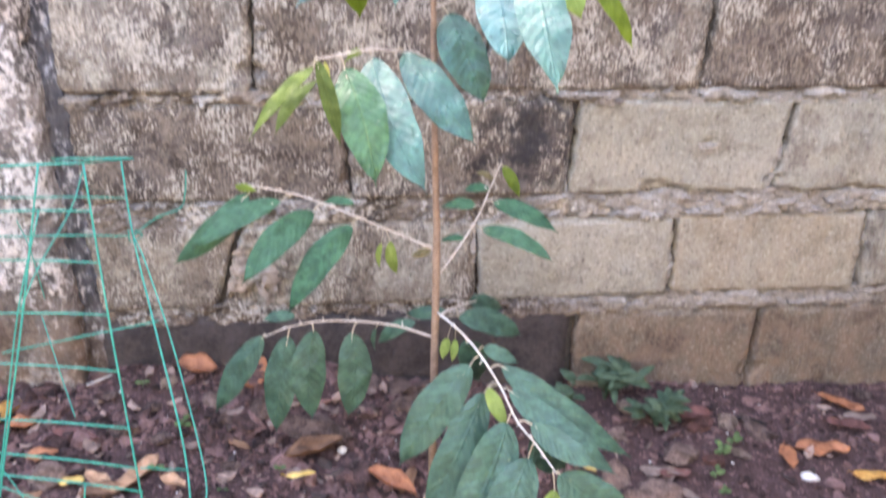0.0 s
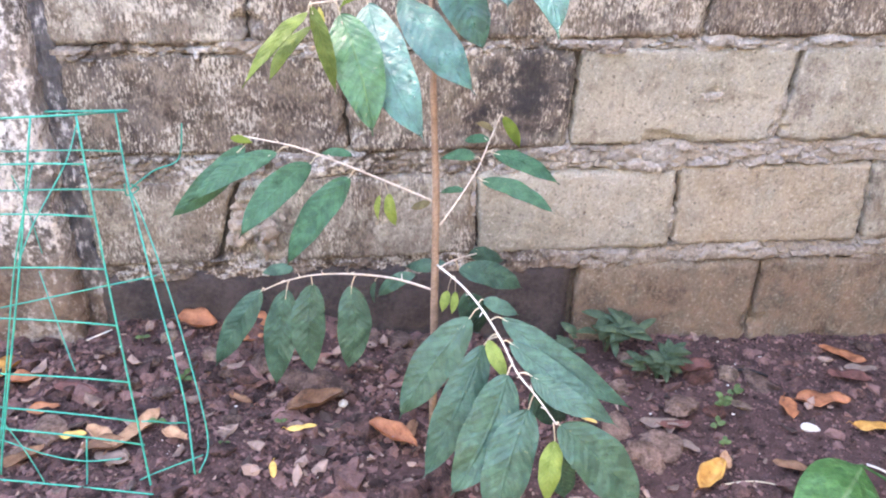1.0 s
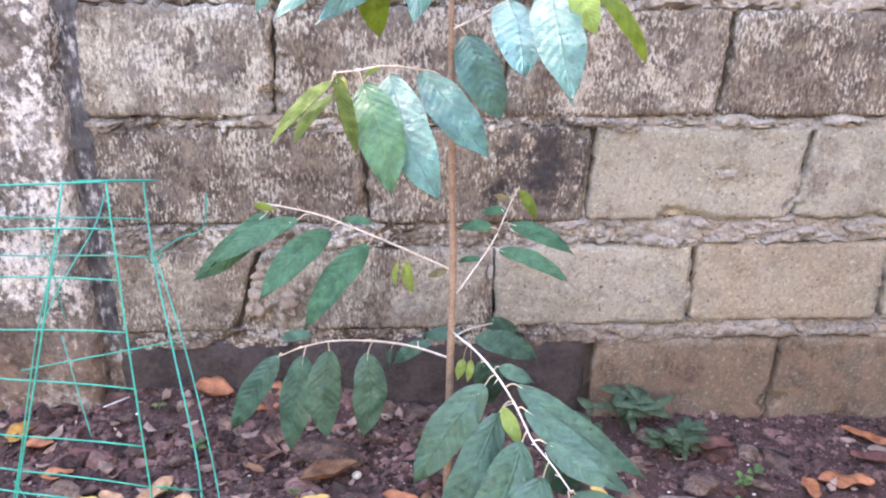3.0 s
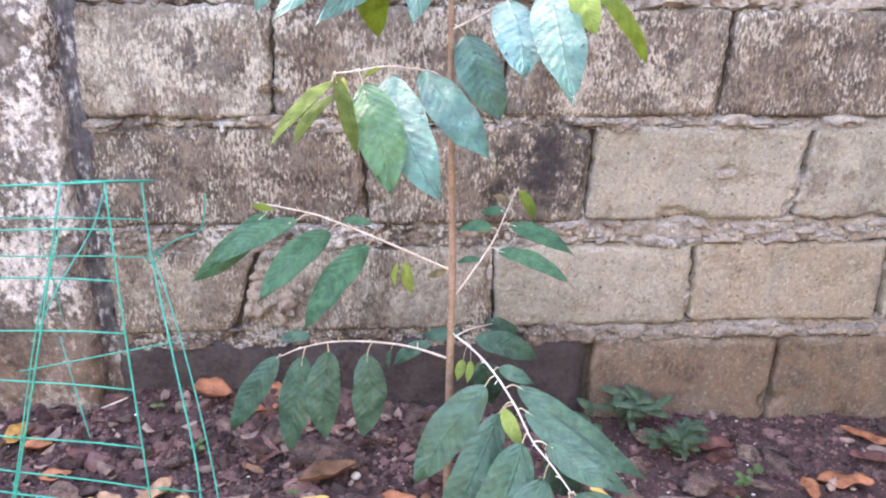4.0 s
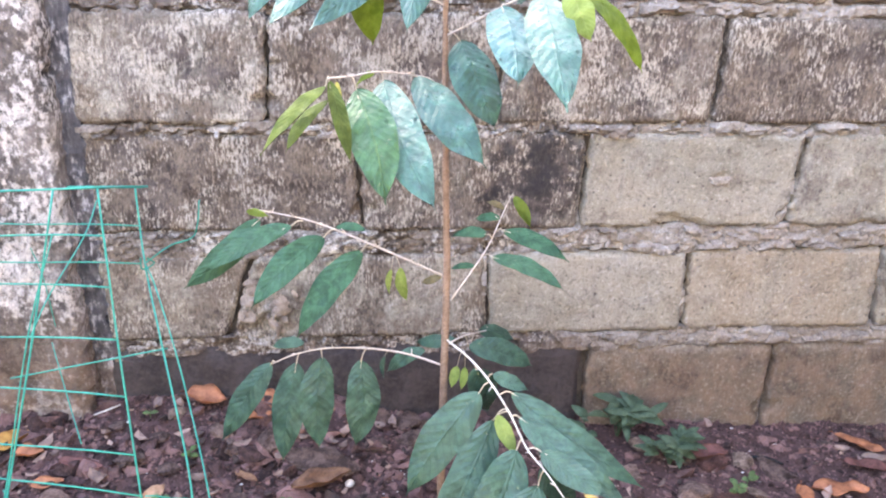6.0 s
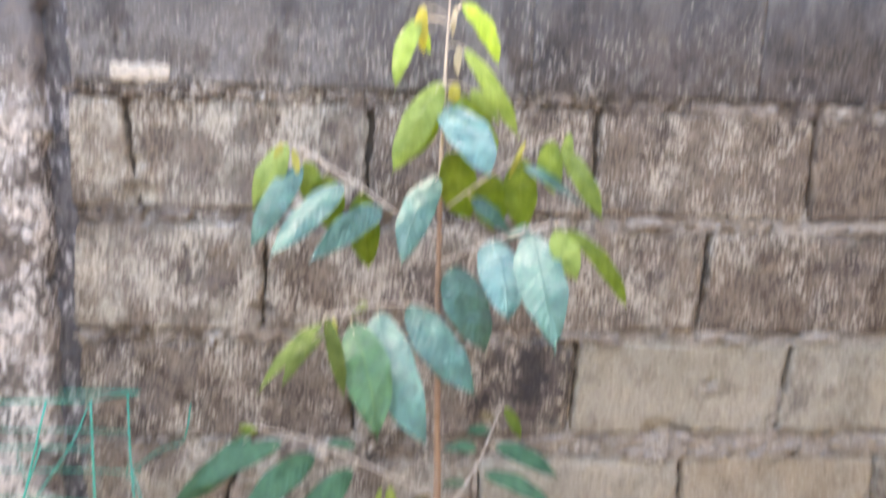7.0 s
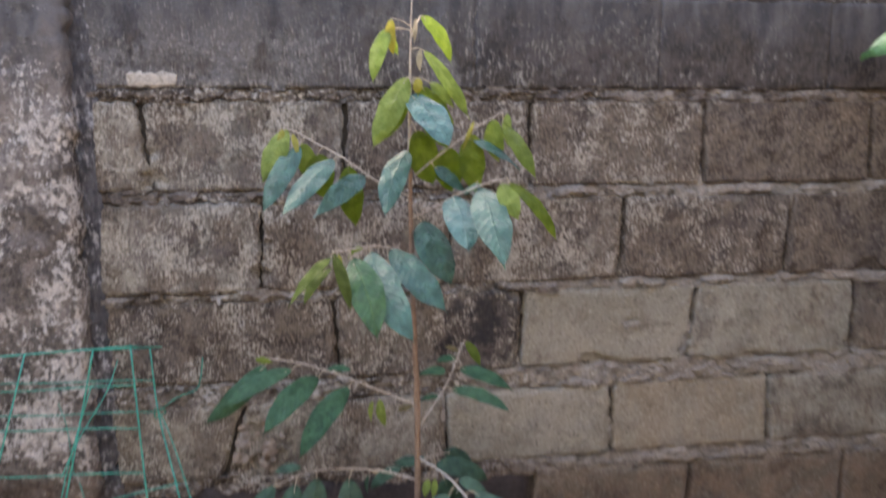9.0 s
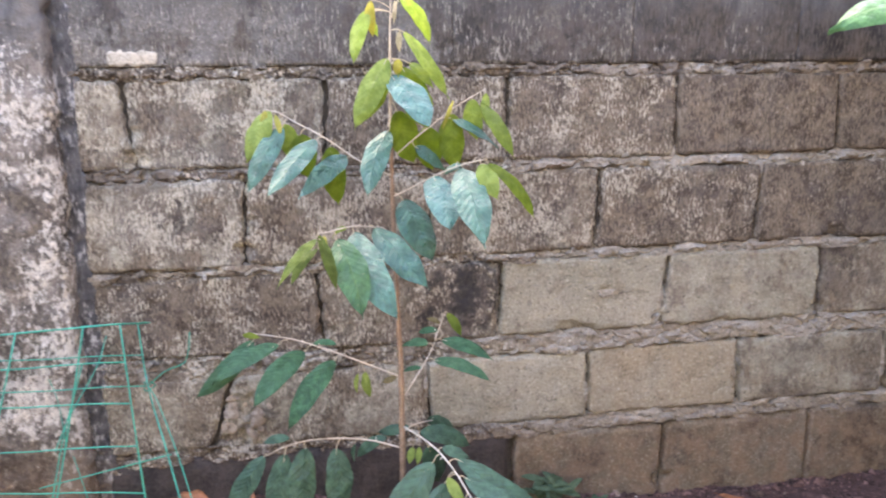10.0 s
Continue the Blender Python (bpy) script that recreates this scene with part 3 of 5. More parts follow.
for row, (z0, z1, joints) in enumerate(COURSES):
    upper = row == 5
    for k, (a, b) in enumerate(zip(joints, joints[1:])):
        seed += 1
        dirty = b < 0.3 and row > 1
        gap, gap1 = (0.0006, 0.0006) if upper else (0.0036, 0.0036) if dirty else (0.0062, 0.0026)
        tilt0, tilt1 = (0.0, 0.0) if upper else (joint_lean(row, a) + rng.uniform(-0.003, 0.003), joint_lean(row, b) + rng.uniform(-0.003, 0.003))
        face = -0.001 + rng.uniform(-0.003, 0.003)
        near = [q for q in BITES if a - 0.03 < q[0] < b + 0.03 and z0 - 0.02 < q[1] < z1 + 0.02]
        if upper:
            bm = slab(max(6, int((b - a) / 0.008)), 22, a + gap, b - gap1, z0, z1, 0.0, 0.03, 0.0026, 0.0015, 0.003, seed, 0, 0, 0.0008)
        else:
            bm = slab(max(6, int((b - a) / 0.0055)), 34, a + gap, b - gap1, z0, z1, face, 0.03, 0.0028, 0.0055, 0.020, seed, tilt0, tilt1, 0.0062 if dirty else 0.0048, 0.016, near)
        part("block", bm, TOPBLOCK if upper else BLOCK, wall).color = (*WEAR_AND_SHADE[row][k], 1)
        # mortar left in the upright joint
        if a > -0.60 and not (dirty and not upper) and (row, a) not in ((1, -0.355), (0, 0.283)):
            seed += 1
            if upper:
                plastered = a < 0
                bm = slab(6, 24, a - 0.012, a + 0.012, z0 - 0.004, z1, -0.0015 if plastered else 0.0022, 0.03, 0.001, 0.001, 0.0, seed, 0, 0, 0.003 if plastered else 0.0)
            else:
                bm = crumbled(9, 46, a - 0.013, a + 0.0025, z0 - 0.004, z1 + 0.002, 0.0085 + rng.uniform(-0.002, 0.004), seed, joint_lean(row, a), 0.014, 2.2)
            part("mortar", bm, TOPBLOCK if upper else MORTAR, wall, "", False).color = (0.5, 0.53, 0.3, 1) if upper and plastered else (0.15, 0.9, 0.1, 1) if upper else (0.06, 0.18 + 0.14 * (row > 2), 0.4, 1)
    # the bed of mortar over this course
    if row < 5:
        top = COURSES[row + 1][0]
        start = -0.60
        while start < 1.8:
            end = min(start + (rng.uniform(0.05, 0.11) if row == 0 and start < 0.6 else rng.uniform(0.12, 0.34)), 1.82)
            seed += 1
            bm = crumbled(max(6, int((end - start) / 0.0036)), max(8, int((top - z1) / 0.0032)), start, end, z1 - 0.005, top + 0.005, 0.0042 if row < 4 else 0.0055, row * 7.0 + 2, 0.0, 0.020 if row < 4 else 0.012)
            for _ in range(int((end - start) * 40)):
                r = 0.002 + 0.006 * rng.random() ** 2.2
                lump(bm, (rng.uniform(start, end), 0.004 - 0.1 * r, rng.uniform(z1 - 0.003, top + 0.003)), (r * 2.2, r * 0.75, r * 0.9), rng, 2, 1.0)
            old = min(1.0, max(0.0, (0.36 - start) / 0.3))
            part("mortar", bm, MORTAR, wall, "", False).color = (0.10 + (0.62 if row < 3 else 0.40) * old, max(0.16 + 0.42 * old + 0.10 * (row > 2) + 0.30 * (row > 3), (1.05 - 2.6 * max(0.0, start - 0.06)) * (row == 0)), 0.4, 1)
            start = end
# plain courses beyond the stretch that is seen
for x0, x1 in ((-3.2, -1.06), (1.84, 3.6)):
    for row, (z0, z1, _) in enumerate(COURSES):
        bm = slab(24, 4, x0, x1, z0, z1 + 0.02, 0.0, 0.03, 0.003, 0.006, 0.0, 90 + row)
        part("block_course", bm, BLOCK, wall).color = (0.3, 0.6, 0.5, 1)
# cast coping along the top, worn uneven
bm = bmesh.new()
N = 300
rows = []
for i in range(N + 1):
    x = -3.2 + 6.8 * i / N
    q = Vector((x, 0, 0))
    h = WALL_TOP + 0.004 * noise.noise(q * 6) + 0.003 * noise.noise(q * 25)
    f = 0.0012 + 0.002 * noise.noise(q * 11 + Vector((5, 0, 0)))
    rows.append([bm.verts.new(c) for c in ((x, f + 0.001, 1.2125), (x, f, 1.216), (x, f + 0.001, h - 0.010), (x, f + 0.007, h - 0.002), (x, f + 0.02, h), (x, 0.13, h - 0.003), (x, 0.142, h - 0.012), (x, 0.142, 1.2135))])
for a, b in zip(rows, rows[1:]):
    for k in range(8):
        bm.faces.new((a[k], b[k], b[(k + 1) % 8], a[(k + 1) % 8]))
bm.faces.new(rows[0]), bm.faces.new(rows[-1][::-1])
bmesh.ops.recalc_face_normals(bm, faces=bm.faces)
part("coping", bm, COPING, wall, "rough cement coping").color = (0.36, 0.74, 0.2, 1)
# damp rendered foot of the wall
bm = slab(70, 18, -0.60, 0.279, -0.14, 0.205, -0.002, 0.03, 0.002, 0.008, 0.01, 77)
part("plinth", bm, PLINTH, wall, "dark damp cement render")
# pale scar of bare cement
bm = slab(44, 12, -0.526, -0.434, 1.036, 1.057, -0.0014, 0.01, 0.0016, 0.0008, 0.0, 55, 0.006, -0.010, 0.0075, 0.003)
part("bare_patch", bm, PATCH, wall, "pale bare patch of cement")
bm = slab(9, 5, 0.486, 0.527, 0.507, 0.526, -0.0042, 0.01, 0.0016, 0.004, 0.012, 58, 0.012, -0.012, 0.003, 0.008)
part("bare_patch", bm, MORTAR, wall, "pale chipped scar of cement").color = (0.5, 0.0, 0.1, 1)
# broken corner beside the slanting joint
chip = random.Random(21)
for _ in range(44):
    u, w = chip.random(), chip.random()
    bm = bmesh.new()
    r = 0.003 + 0.010 * chip.random() ** 2
    lump(bm, (-0.342 + 0.085 * u - 0.016 * (1 - w), 0.001 - r * 0.3, 0.232 + 0.135 * w * (1 - 0.35 * u)), (r * 1.6, r * 0.45, r * 1.1), chip, 2, 1.0)
    part("spalled_chip", bm, SPALL, wall, "", False)

# ---- the pillar ----
bm = slab(60, 190, -1.06, -0.622, -0.14, 1.243, -0.05, 0.03, 0.0060, 0.012, 0.03, 31, 0, 0, 0.009)
pillar = tagged(new("pillar", mesh_of("pillar", bm, PILLAR)), "rough cement pillar with peeling pale lichen against the wall", "pillar", kind="structure")
pillar.color = (0.78, 0.60, 0.3, 1)

# flecked grey strip beside the pillar: its shaded side put in as colour
bm = slab(8, 190, -0.640, -0.586, -0.14, 1.215, -0.0015, 0.03, 0.0040, 0.003, 0.01, 37, 0, 0, 0.010)
part("fillet", bm, SHADE_STRIP, pillar, "dark grey flecked strip standing in for the pillar's shaded side", False).color = (0.50, 0.90, 0.1, 1)

# ---- plain walls beyond what is seen, added to hold off skylight ----
bm = bmesh.new()
# blocks the sky on the right, so the block wall darkens there
box(bm, 1.36, 1.50, -4.2, -0.02, -0.3, 3.2)
tagged(new("wall_east", mesh_of("wall_east", bm, PLINTH, smooth=False)), "tall dark unseen wall added to shade the right side", "wall", kind="structure")
# unseen, cuts low skylight so the wall's foot is darker than its top
bm = bmesh.new()
box(bm, -3.2, 1.36, -3.65, -3.5, -0.3, 2.1)
tagged(new("wall_south", mesh_of("wall_south", bm, BLOCKER, smooth=False)), "dark unseen wall added to block low skylight", "wall", kind="structure")
# unseen, added to close the left side
bm = bmesh.new()
box(bm, -3.35, -3.2, -3.65, 0.13, -0.3, 2.1)
tagged(new("wall_west", mesh_of("wall_west", bm, BLOCKER, smooth=False)), "dark unseen wall added on the yard's left", "wall", kind="structure")


# ---- the sapling ----
def oval(v):
    """Half width of an elliptic leaf along its length: round at the foot, drawn out to a narrow drip tip."""
    w = max(0.0, 1 - abs((v - 0.43) / (0.43 if v < 0.43 else 0.53)) ** 2.2) ** (0.62 if v < 0.43 else 0.92)
    return max(w, 0.07 * (1 - v) / 0.08 if v > 0.92 else 0.0)


def leaf(parent, base, tip, width, kind, twist=0.0, bend=0.06, node=None):
    """A pointed oval leaf from base to tip that faces the open yard, on a short stalk from node."""
    base, tip = Vector(base), Vector(tip)
    # dark leaves higher up take the copy brightened for sky light
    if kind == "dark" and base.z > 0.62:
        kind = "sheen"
    along = tip - base
    length = along.length
    d = along / length
    face = Vector((-0.05, -1.0, 0.62))
    n0 = (face - d * face.dot(d)).normalized()
    n0 = Matrix.Rotation(twist, 3, d) @ n0
    side = d.cross(n0).normalized()
    nv, nu = (58, 12) if length > 0.075 else (24, 8) if length > 0.045 else (10, 6)
    bm = bmesh.new()
    uvl = bm.loops.layers.uv.new("UVMap")
    flop = 0.05 if kind == "waxy" else 0.16
    phase = (base.x * 37 + base.z * 91) % 6.28
    off = Vector((phase * 3.7, phase * 1.9, 0))
    sheets = []
    for lift in (0.0003, -0.0003):
        grid = []
        for j in range(nv + 1):
            v = j / nv
            w = oval(v)
            row = []
            for i in range(nu + 1):
                u = 2 * i / nu - 1
                half = width / 2 * max(w, 0.02)
                wav = 1 + 0.03 * math.sin(v * 17 + phase + u * 2)
                quilt = 0.0115 * width * (0.5 + 1.2 * noise.noise(Vector((u * 2, v * 5, 7)) + off)) * math.sin(75 * (v - 0.175 * abs(u)) + 0.8) * min(1.0, abs(u) * 4) * (1.15 - abs(u)) * min(1.0, w * 1.4)
                dent = 0.05 * width * w * noise.noise(Vector((u * 1.3, v * 6, 0)) + off) + 0.03 * width * abs(u) ** 2 * math.sin(v * 15 + phase + u * 1.5)
                lift2 = bend * length * (4 * v * (1 - v)) - flop * half * abs(u) ** 1.6 + 0.02 * width * math.sin(v * 11 + phase) * u
                roll = (0.0 if kind == "waxy" else 0.5) * math.sin(phase * 2.3) * (v - 0.4)
                sway = 0.05 * length * math.sin(phase * 1.7) * 4 * v * (1 - v)
                fold = 0.10 * half * abs(u) * (1 + math.sin(phase * 3.1))
                q = base + d * (length * v) + side * (half * u * wav * math.cos(roll) + sway) + n0 * (lift2 + quilt + dent + lift + fold + half * u * math.sin(roll))
                row.append(bm.verts.new(q))
            grid.append(row)
        sheets.append(grid)
    if length > 0.075 and kind in ("dark", "sheen", "mid", "waxy", "deep", "moss"):
        wet = random.Random(int(phase * 1e5))
        for _ in range(wet.randint(16, 30) if base.z > 0.62 else wet.randint(3, 6)):
            j, i = wet.randrange(5, nv - 2), wet.choice((1, 1, 2, nu - 1, nu - 1, wet.randrange(1, nu)))
            r = 0.0007 + 0.0016 * wet.random() ** 2
            drop = bmesh.ops.create_icosphere(bm, subdivisions=1, radius=r)["verts"]
            for w in drop:
                w.co = sheets[0][j][i].co + w.co + n0 * r * 0.35
            for f in {f for w in drop for f in w.link_faces}:
                f.material_index = 3
    for s, grid in enumerate(sheets):
        for j in range(nv):
            for i in range(nu):
                loop = ((j, i), (j, i + 1), (j + 1, i + 1), (j + 1, i))
                if s == 0:
                    loop = loop[::-1]
                f = bm.faces.new([grid[a][b] for a, b in loop])
                f.material_index = s
                for lp, (a, b) in zip(f.loops, loop):
                    lp[uvl].uv = (b / nu, a / nv)
    for i in (0, nu):
        rim = [[bm.verts.new(s[j][i].co) for s in sheets] for j in range(nv + 1)]
        for a, b in zip(rim, rim[1:]):
            bm.faces.new((a[0], b[0], b[1], a[1]))
    if node is not None:
        node = Vector(node)
        r = min(0.0010, width * 0.04)
        tube(bm, smooth_path([node, (node + base) / 2 + Vector((0, 0, 0.003)), base, base + d * length * 0.1 + n0 * (bend * length * 0.36 - 0.0004)], 3), (r * 1.1, r * 0.8), 5, 2)
    under = UNDER if kind in ("dark", "sheen", "waxy", "mid", "deep", "moss", "brown") else LEAF[kind]
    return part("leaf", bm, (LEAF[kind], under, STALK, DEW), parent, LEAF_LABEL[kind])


LEAF_LABEL = {
    "dark": "dull dark green leaf", "sheen": "glossy dark green leaf, brightened for sky light", "moss": "dull moss green leaf", "waxy": "broad waxy blue-green leaf, paled by sky glare", "mid": "mid green glossy leaf", "deep": "deep green leaf", "young": "young yellow-green leaf", "olive": "olive young leaf", "khaki": "dull olive-green narrow leaf",
    "yellow": "small yellow shoot leaf", "brown": "small brownish leaf", "bud": "cream leaf bud",
}


def branch(points, r0, r1, bark, parent, label=""):
    bm = bmesh.new()
    path = smooth_path(points, 6)
    tube(bm, path, (r0 * 0.82, r1 * 0.85), 8, 0, 0.25)
    rb = random.Random(len(path) + int(points[0][2] * 1000))
    for i in range(5, len(path) - 2, 4):
        q = path[i]
        e = q + Vector((rb.uniform(-1, 1), rb.uniform(-0.6, 0.6), rb.uniform(-0.2, 1.2))).normalized() * rb.uniform(0.006, 0.011)
        tube(bm, [q, q.lerp(e, 0.5) + Vector((0, 0, 0.0006)), e], (r1 * 0.9, r1 * 0.55), 5)
    return part("branch", bm, bark, parent, label)


def stem_mesh(points):
    bm = bmesh.new()
    path = smooth_path(points, 10)
    low, high = path[:len(path) * 5 // 7], path[len(path) * 5 // 7 - 1:]
    tube(bm, low, (0.0064, 0.0034), 12, 0, 0.12)
    tube(bm, high, (0.0034, 0.0006), 10, 1, 0.1)
    return part("stem", bm, (BARK, BARK_PALE), sapling, "slender brown woody stem")


sapling = thing("sapling", (-0.024, -0.36, 0.05), "young fruit tree sapling with hanging dark glossy leaves", "sapling")
stem = stem_mesh([(-0.020, -0.360, 0.000), (-0.020, -0.372, 0.292), (-0.017, -0.352, 0.496), (-0.019, -0.350, 0.568), (-0.024, -0.347, 0.757), (-0.025, -0.345, 0.925), (-0.023, -0.341, 1.057), (-0.019, -0.340, 1.167)])
# middle branch with four long dark leaves
twig = branch([(-0.019, -0.351, 0.489), (-0.077, -0.344, 0.515), (-0.142, -0.337, 0.543), (-0.199, -0.319, 0.560), (-0.246, -0.308, 0.568), (-0.283, -0.300, 0.573)], 0.0021, 0.0010, BARK_PALE, sapling)
leaf(twig, (-0.270, -0.304, 0.559), (-0.373, -0.340, 0.472), 0.036, 'moss', -0.2, 0.05, (-0.263, -0.304, 0.569))
leaf(twig, (-0.227, -0.314, 0.552), (-0.342, -0.352, 0.500), 0.031, 'moss', 0.2, 0.07, (-0.211, -0.317, 0.560))
leaf(twig, (-0.183, -0.327, 0.540), (-0.275, -0.406, 0.471), 0.041, 'moss', 0, 0.05, (-0.169, -0.330, 0.552))
leaf(twig, (-0.132, -0.337, 0.523), (-0.219, -0.393, 0.421), 0.041, 'moss', 0.1, 0.06, (-0.121, -0.338, 0.534))
leaf(twig, (-0.288, -0.300, 0.569), (-0.258, -0.308, 0.564), 0.011, 'olive', 0, 0.1)
leaf(twig, (-0.080, -0.343, 0.500), (-0.071, -0.346, 0.452), 0.016, 'young', 0.2, 0.1, (-0.088, -0.343, 0.521))
leaf(twig, (-0.092, -0.343, 0.498), (-0.095, -0.346, 0.463), 0.009, 'young', 0.5, 0.1, (-0.088, -0.343, 0.521))
leaf(twig, (-0.127, -0.323, 0.548), (-0.171, -0.300, 0.543), 0.013, 'moss', 0.3, 0.1)
leaf(twig, (-0.024, -0.351, 0.489), (-0.051, -0.346, 0.478), 0.012, 'brown', 0.3, 0.12)
# middle branch that leans back to the wall
twig = branch([(-0.011, -0.352, 0.454), (0.019, -0.323, 0.482), (0.053, -0.260, 0.500), (0.080, -0.200, 0.524), (0.102, -0.150, 0.541)], 0.0019, 0.0010, BARK_PALE, sapling)
leaf(twig, (0.055, -0.290, 0.493), (0.149, -0.352, 0.465), 0.027, 'moss', -0.3, 0.08, (0.043, -0.280, 0.492))
leaf(twig, (0.078, -0.240, 0.515), (0.168, -0.290, 0.483), 0.030, 'moss', -0.3, 0.1, (0.067, -0.235, 0.513))
leaf(twig, (0.051, -0.250, 0.513), (0.002, -0.220, 0.500), 0.020, 'moss', 0.4, 0.08, (0.059, -0.250, 0.507))
leaf(twig, (0.076, -0.210, 0.524), (0.042, -0.180, 0.513), 0.017, 'moss', 0.4, 0.08)
leaf(twig, (0.107, -0.150, 0.540), (0.130, -0.180, 0.498), 0.018, 'olive', 0.3, 0.1, (0.102, -0.150, 0.541))
leaf(twig, (0.088, -0.180, 0.528), (0.060, -0.170, 0.538), 0.011, 'brown', 0.3, 0.1)
leaf(twig, (0.028, -0.308, 0.486), (-0.005, -0.280, 0.471), 0.011, 'moss', 0.4, 0.08)
# branch reaching forward with large hanging leaves
twig = branch([(-0.023, -0.348, 0.741), (-0.045, -0.379, 0.762), (-0.069, -0.432, 0.776), (-0.109, -0.495, 0.790), (-0.139, -0.530, 0.791), (-0.161, -0.555, 0.793)], 0.0019, 0.0010, BARK_PALE, sapling)
leaf(twig, (-0.133, -0.530, 0.778), (-0.105, -0.610, 0.677), 0.049, 'mid', 0.1, 0.07, (-0.138, -0.530, 0.791))
leaf(twig, (-0.104, -0.490, 0.780), (-0.054, -0.620, 0.671), 0.052, 'dark', 0, 0.06, (-0.108, -0.493, 0.790))
leaf(twig, (-0.065, -0.426, 0.774), (0.008, -0.520, 0.689), 0.049, 'dark', -0.1, 0.07, (-0.077, -0.444, 0.779))
leaf(twig, (-0.164, -0.555, 0.785), (-0.223, -0.630, 0.733), 0.020, 'khaki', 0.5, 0.1, (-0.160, -0.555, 0.793))
leaf(twig, (-0.160, -0.550, 0.790), (-0.139, -0.590, 0.714), 0.017, 'khaki', 0.3, 0.08, (-0.161, -0.555, 0.793))
leaf(twig, (-0.162, -0.540, 0.768), (-0.204, -0.580, 0.722), 0.015, 'khaki', 0.3, 0.08, (-0.160, -0.552, 0.791))
leaf(twig, (-0.153, -0.545, 0.788), (-0.148, -0.560, 0.770), 0.005, 'yellow', 0.3, 0.1, (-0.156, -0.550, 0.792))
leaf(twig, (-0.114, -0.480, 0.785), (-0.134, -0.444, 0.763), 0.011, 'olive', 0.3, 0.1)
leaf(stem, (-0.006, -0.340, 0.804), (0.035, -0.400, 0.703), 0.060, 'dark', -0.2, 0.06, (-0.023, -0.347, 0.818))
# branch reaching forward with pale glossy leaves
twig = branch([(-0.022, -0.348, 0.812), (-0.001, -0.366, 0.825), (0.034, -0.420, 0.853), (0.067, -0.468, 0.875), (0.099, -0.500, 0.887)], 0.0019, 0.0010, BARK_PALE, sapling)
leaf(twig, (0.032, -0.426, 0.853), (0.036, -0.535, 0.781), 0.056, 'waxy', -0.1, 0.06, (0.036, -0.420, 0.853))
leaf(twig, (0.071, -0.468, 0.870), (0.073, -0.610, 0.770), 0.055, 'dark', 0, 0.06, (0.067, -0.468, 0.875))
leaf(twig, (0.093, -0.495, 0.879), (0.112, -0.530, 0.828), 0.031, 'young', 0.2, 0.08, (0.092, -0.493, 0.885))
leaf(twig, (0.104, -0.500, 0.880), (0.176, -0.510, 0.793), 0.027, 'olive', -0.4, 0.08, (0.099, -0.500, 0.887))
leaf(twig, (0.073, -0.456, 0.873), (0.048, -0.432, 0.856), 0.015, 'dark', 0.4, 0.1)
# upper branch with a fan of leaves
twig = branch([(-0.022, -0.347, 0.845), (-0.056, -0.345, 0.861), (-0.085, -0.343, 0.877), (-0.133, -0.335, 0.911), (-0.177, -0.319, 0.935), (-0.208, -0.308, 0.953), (-0.229, -0.300, 0.958)], 0.0019, 0.0010, BARK_PALE, sapling)
leaf(twig, (-0.203, -0.316, 0.930), (-0.265, -0.352, 0.822), 0.041, 'dark', 0.2, 0.07, (-0.194, -0.313, 0.943))
leaf(twig, (-0.149, -0.335, 0.909), (-0.235, -0.427, 0.825), 0.039, 'dark', 0.1, 0.06, (-0.133, -0.335, 0.911))
leaf(twig, (-0.098, -0.343, 0.879), (-0.185, -0.444, 0.827), 0.034, 'waxy', -0.5, 0.06, (-0.087, -0.343, 0.876))
leaf(twig, (-0.223, -0.300, 0.957), (-0.264, -0.316, 0.872), 0.042, 'young', 0.3, 0.08)
leaf(twig, (-0.199, -0.300, 0.934), (-0.193, -0.290, 0.875), 0.033, 'young', -0.3, 0.08, (-0.208, -0.308, 0.953))
leaf(twig, (-0.174, -0.308, 0.916), (-0.164, -0.290, 0.840), 0.049, 'olive', -0.2, 0.08, (-0.163, -0.323, 0.928))
leaf(twig, (-0.126, -0.331, 0.897), (-0.114, -0.316, 0.795), 0.042, 'olive', -0.2, 0.08, (-0.118, -0.337, 0.900))
leaf(twig, (-0.214, -0.308, 0.950), (-0.206, -0.323, 0.914), 0.010, 'yellow', 0.2, 0.1)
leaf(twig, (-0.230, -0.300, 0.957), (-0.236, -0.308, 0.927), 0.012, 'yellow', 0.2, 0.1)
leaf(stem, (-0.030, -0.352, 0.923), (-0.077, -0.446, 0.824), 0.042, 'dark', 0.1, 0.06, (-0.023, -0.346, 0.910))
# upper branch with young leaves
twig = branch([(-0.017, -0.346, 0.882), (0.014, -0.345, 0.907), (0.051, -0.343, 0.934), (0.089, -0.341, 0.961), (0.138, -0.338, 0.988)], 0.0019, 0.0010, BARK_PALE, sapling)
leaf(twig, (0.080, -0.340, 0.948), (0.088, -0.331, 0.848), 0.044, 'olive', 0.1, 0.08, (0.081, -0.341, 0.957))
leaf(twig, (0.116, -0.338, 0.972), (0.127, -0.331, 0.900), 0.033, 'young', 0.2, 0.08, (0.111, -0.340, 0.973))
leaf(twig, (0.133, -0.338, 0.967), (0.169, -0.420, 0.876), 0.032, 'olive', -0.3, 0.08, (0.130, -0.339, 0.984))
leaf(twig, (0.140, -0.338, 0.982), (0.140, -0.346, 0.925), 0.015, 'young', 0.2, 0.08)
leaf(twig, (0.080, -0.341, 0.939), (0.155, -0.366, 0.890), 0.025, 'dark', -0.5, 0.08, (0.060, -0.343, 0.940))
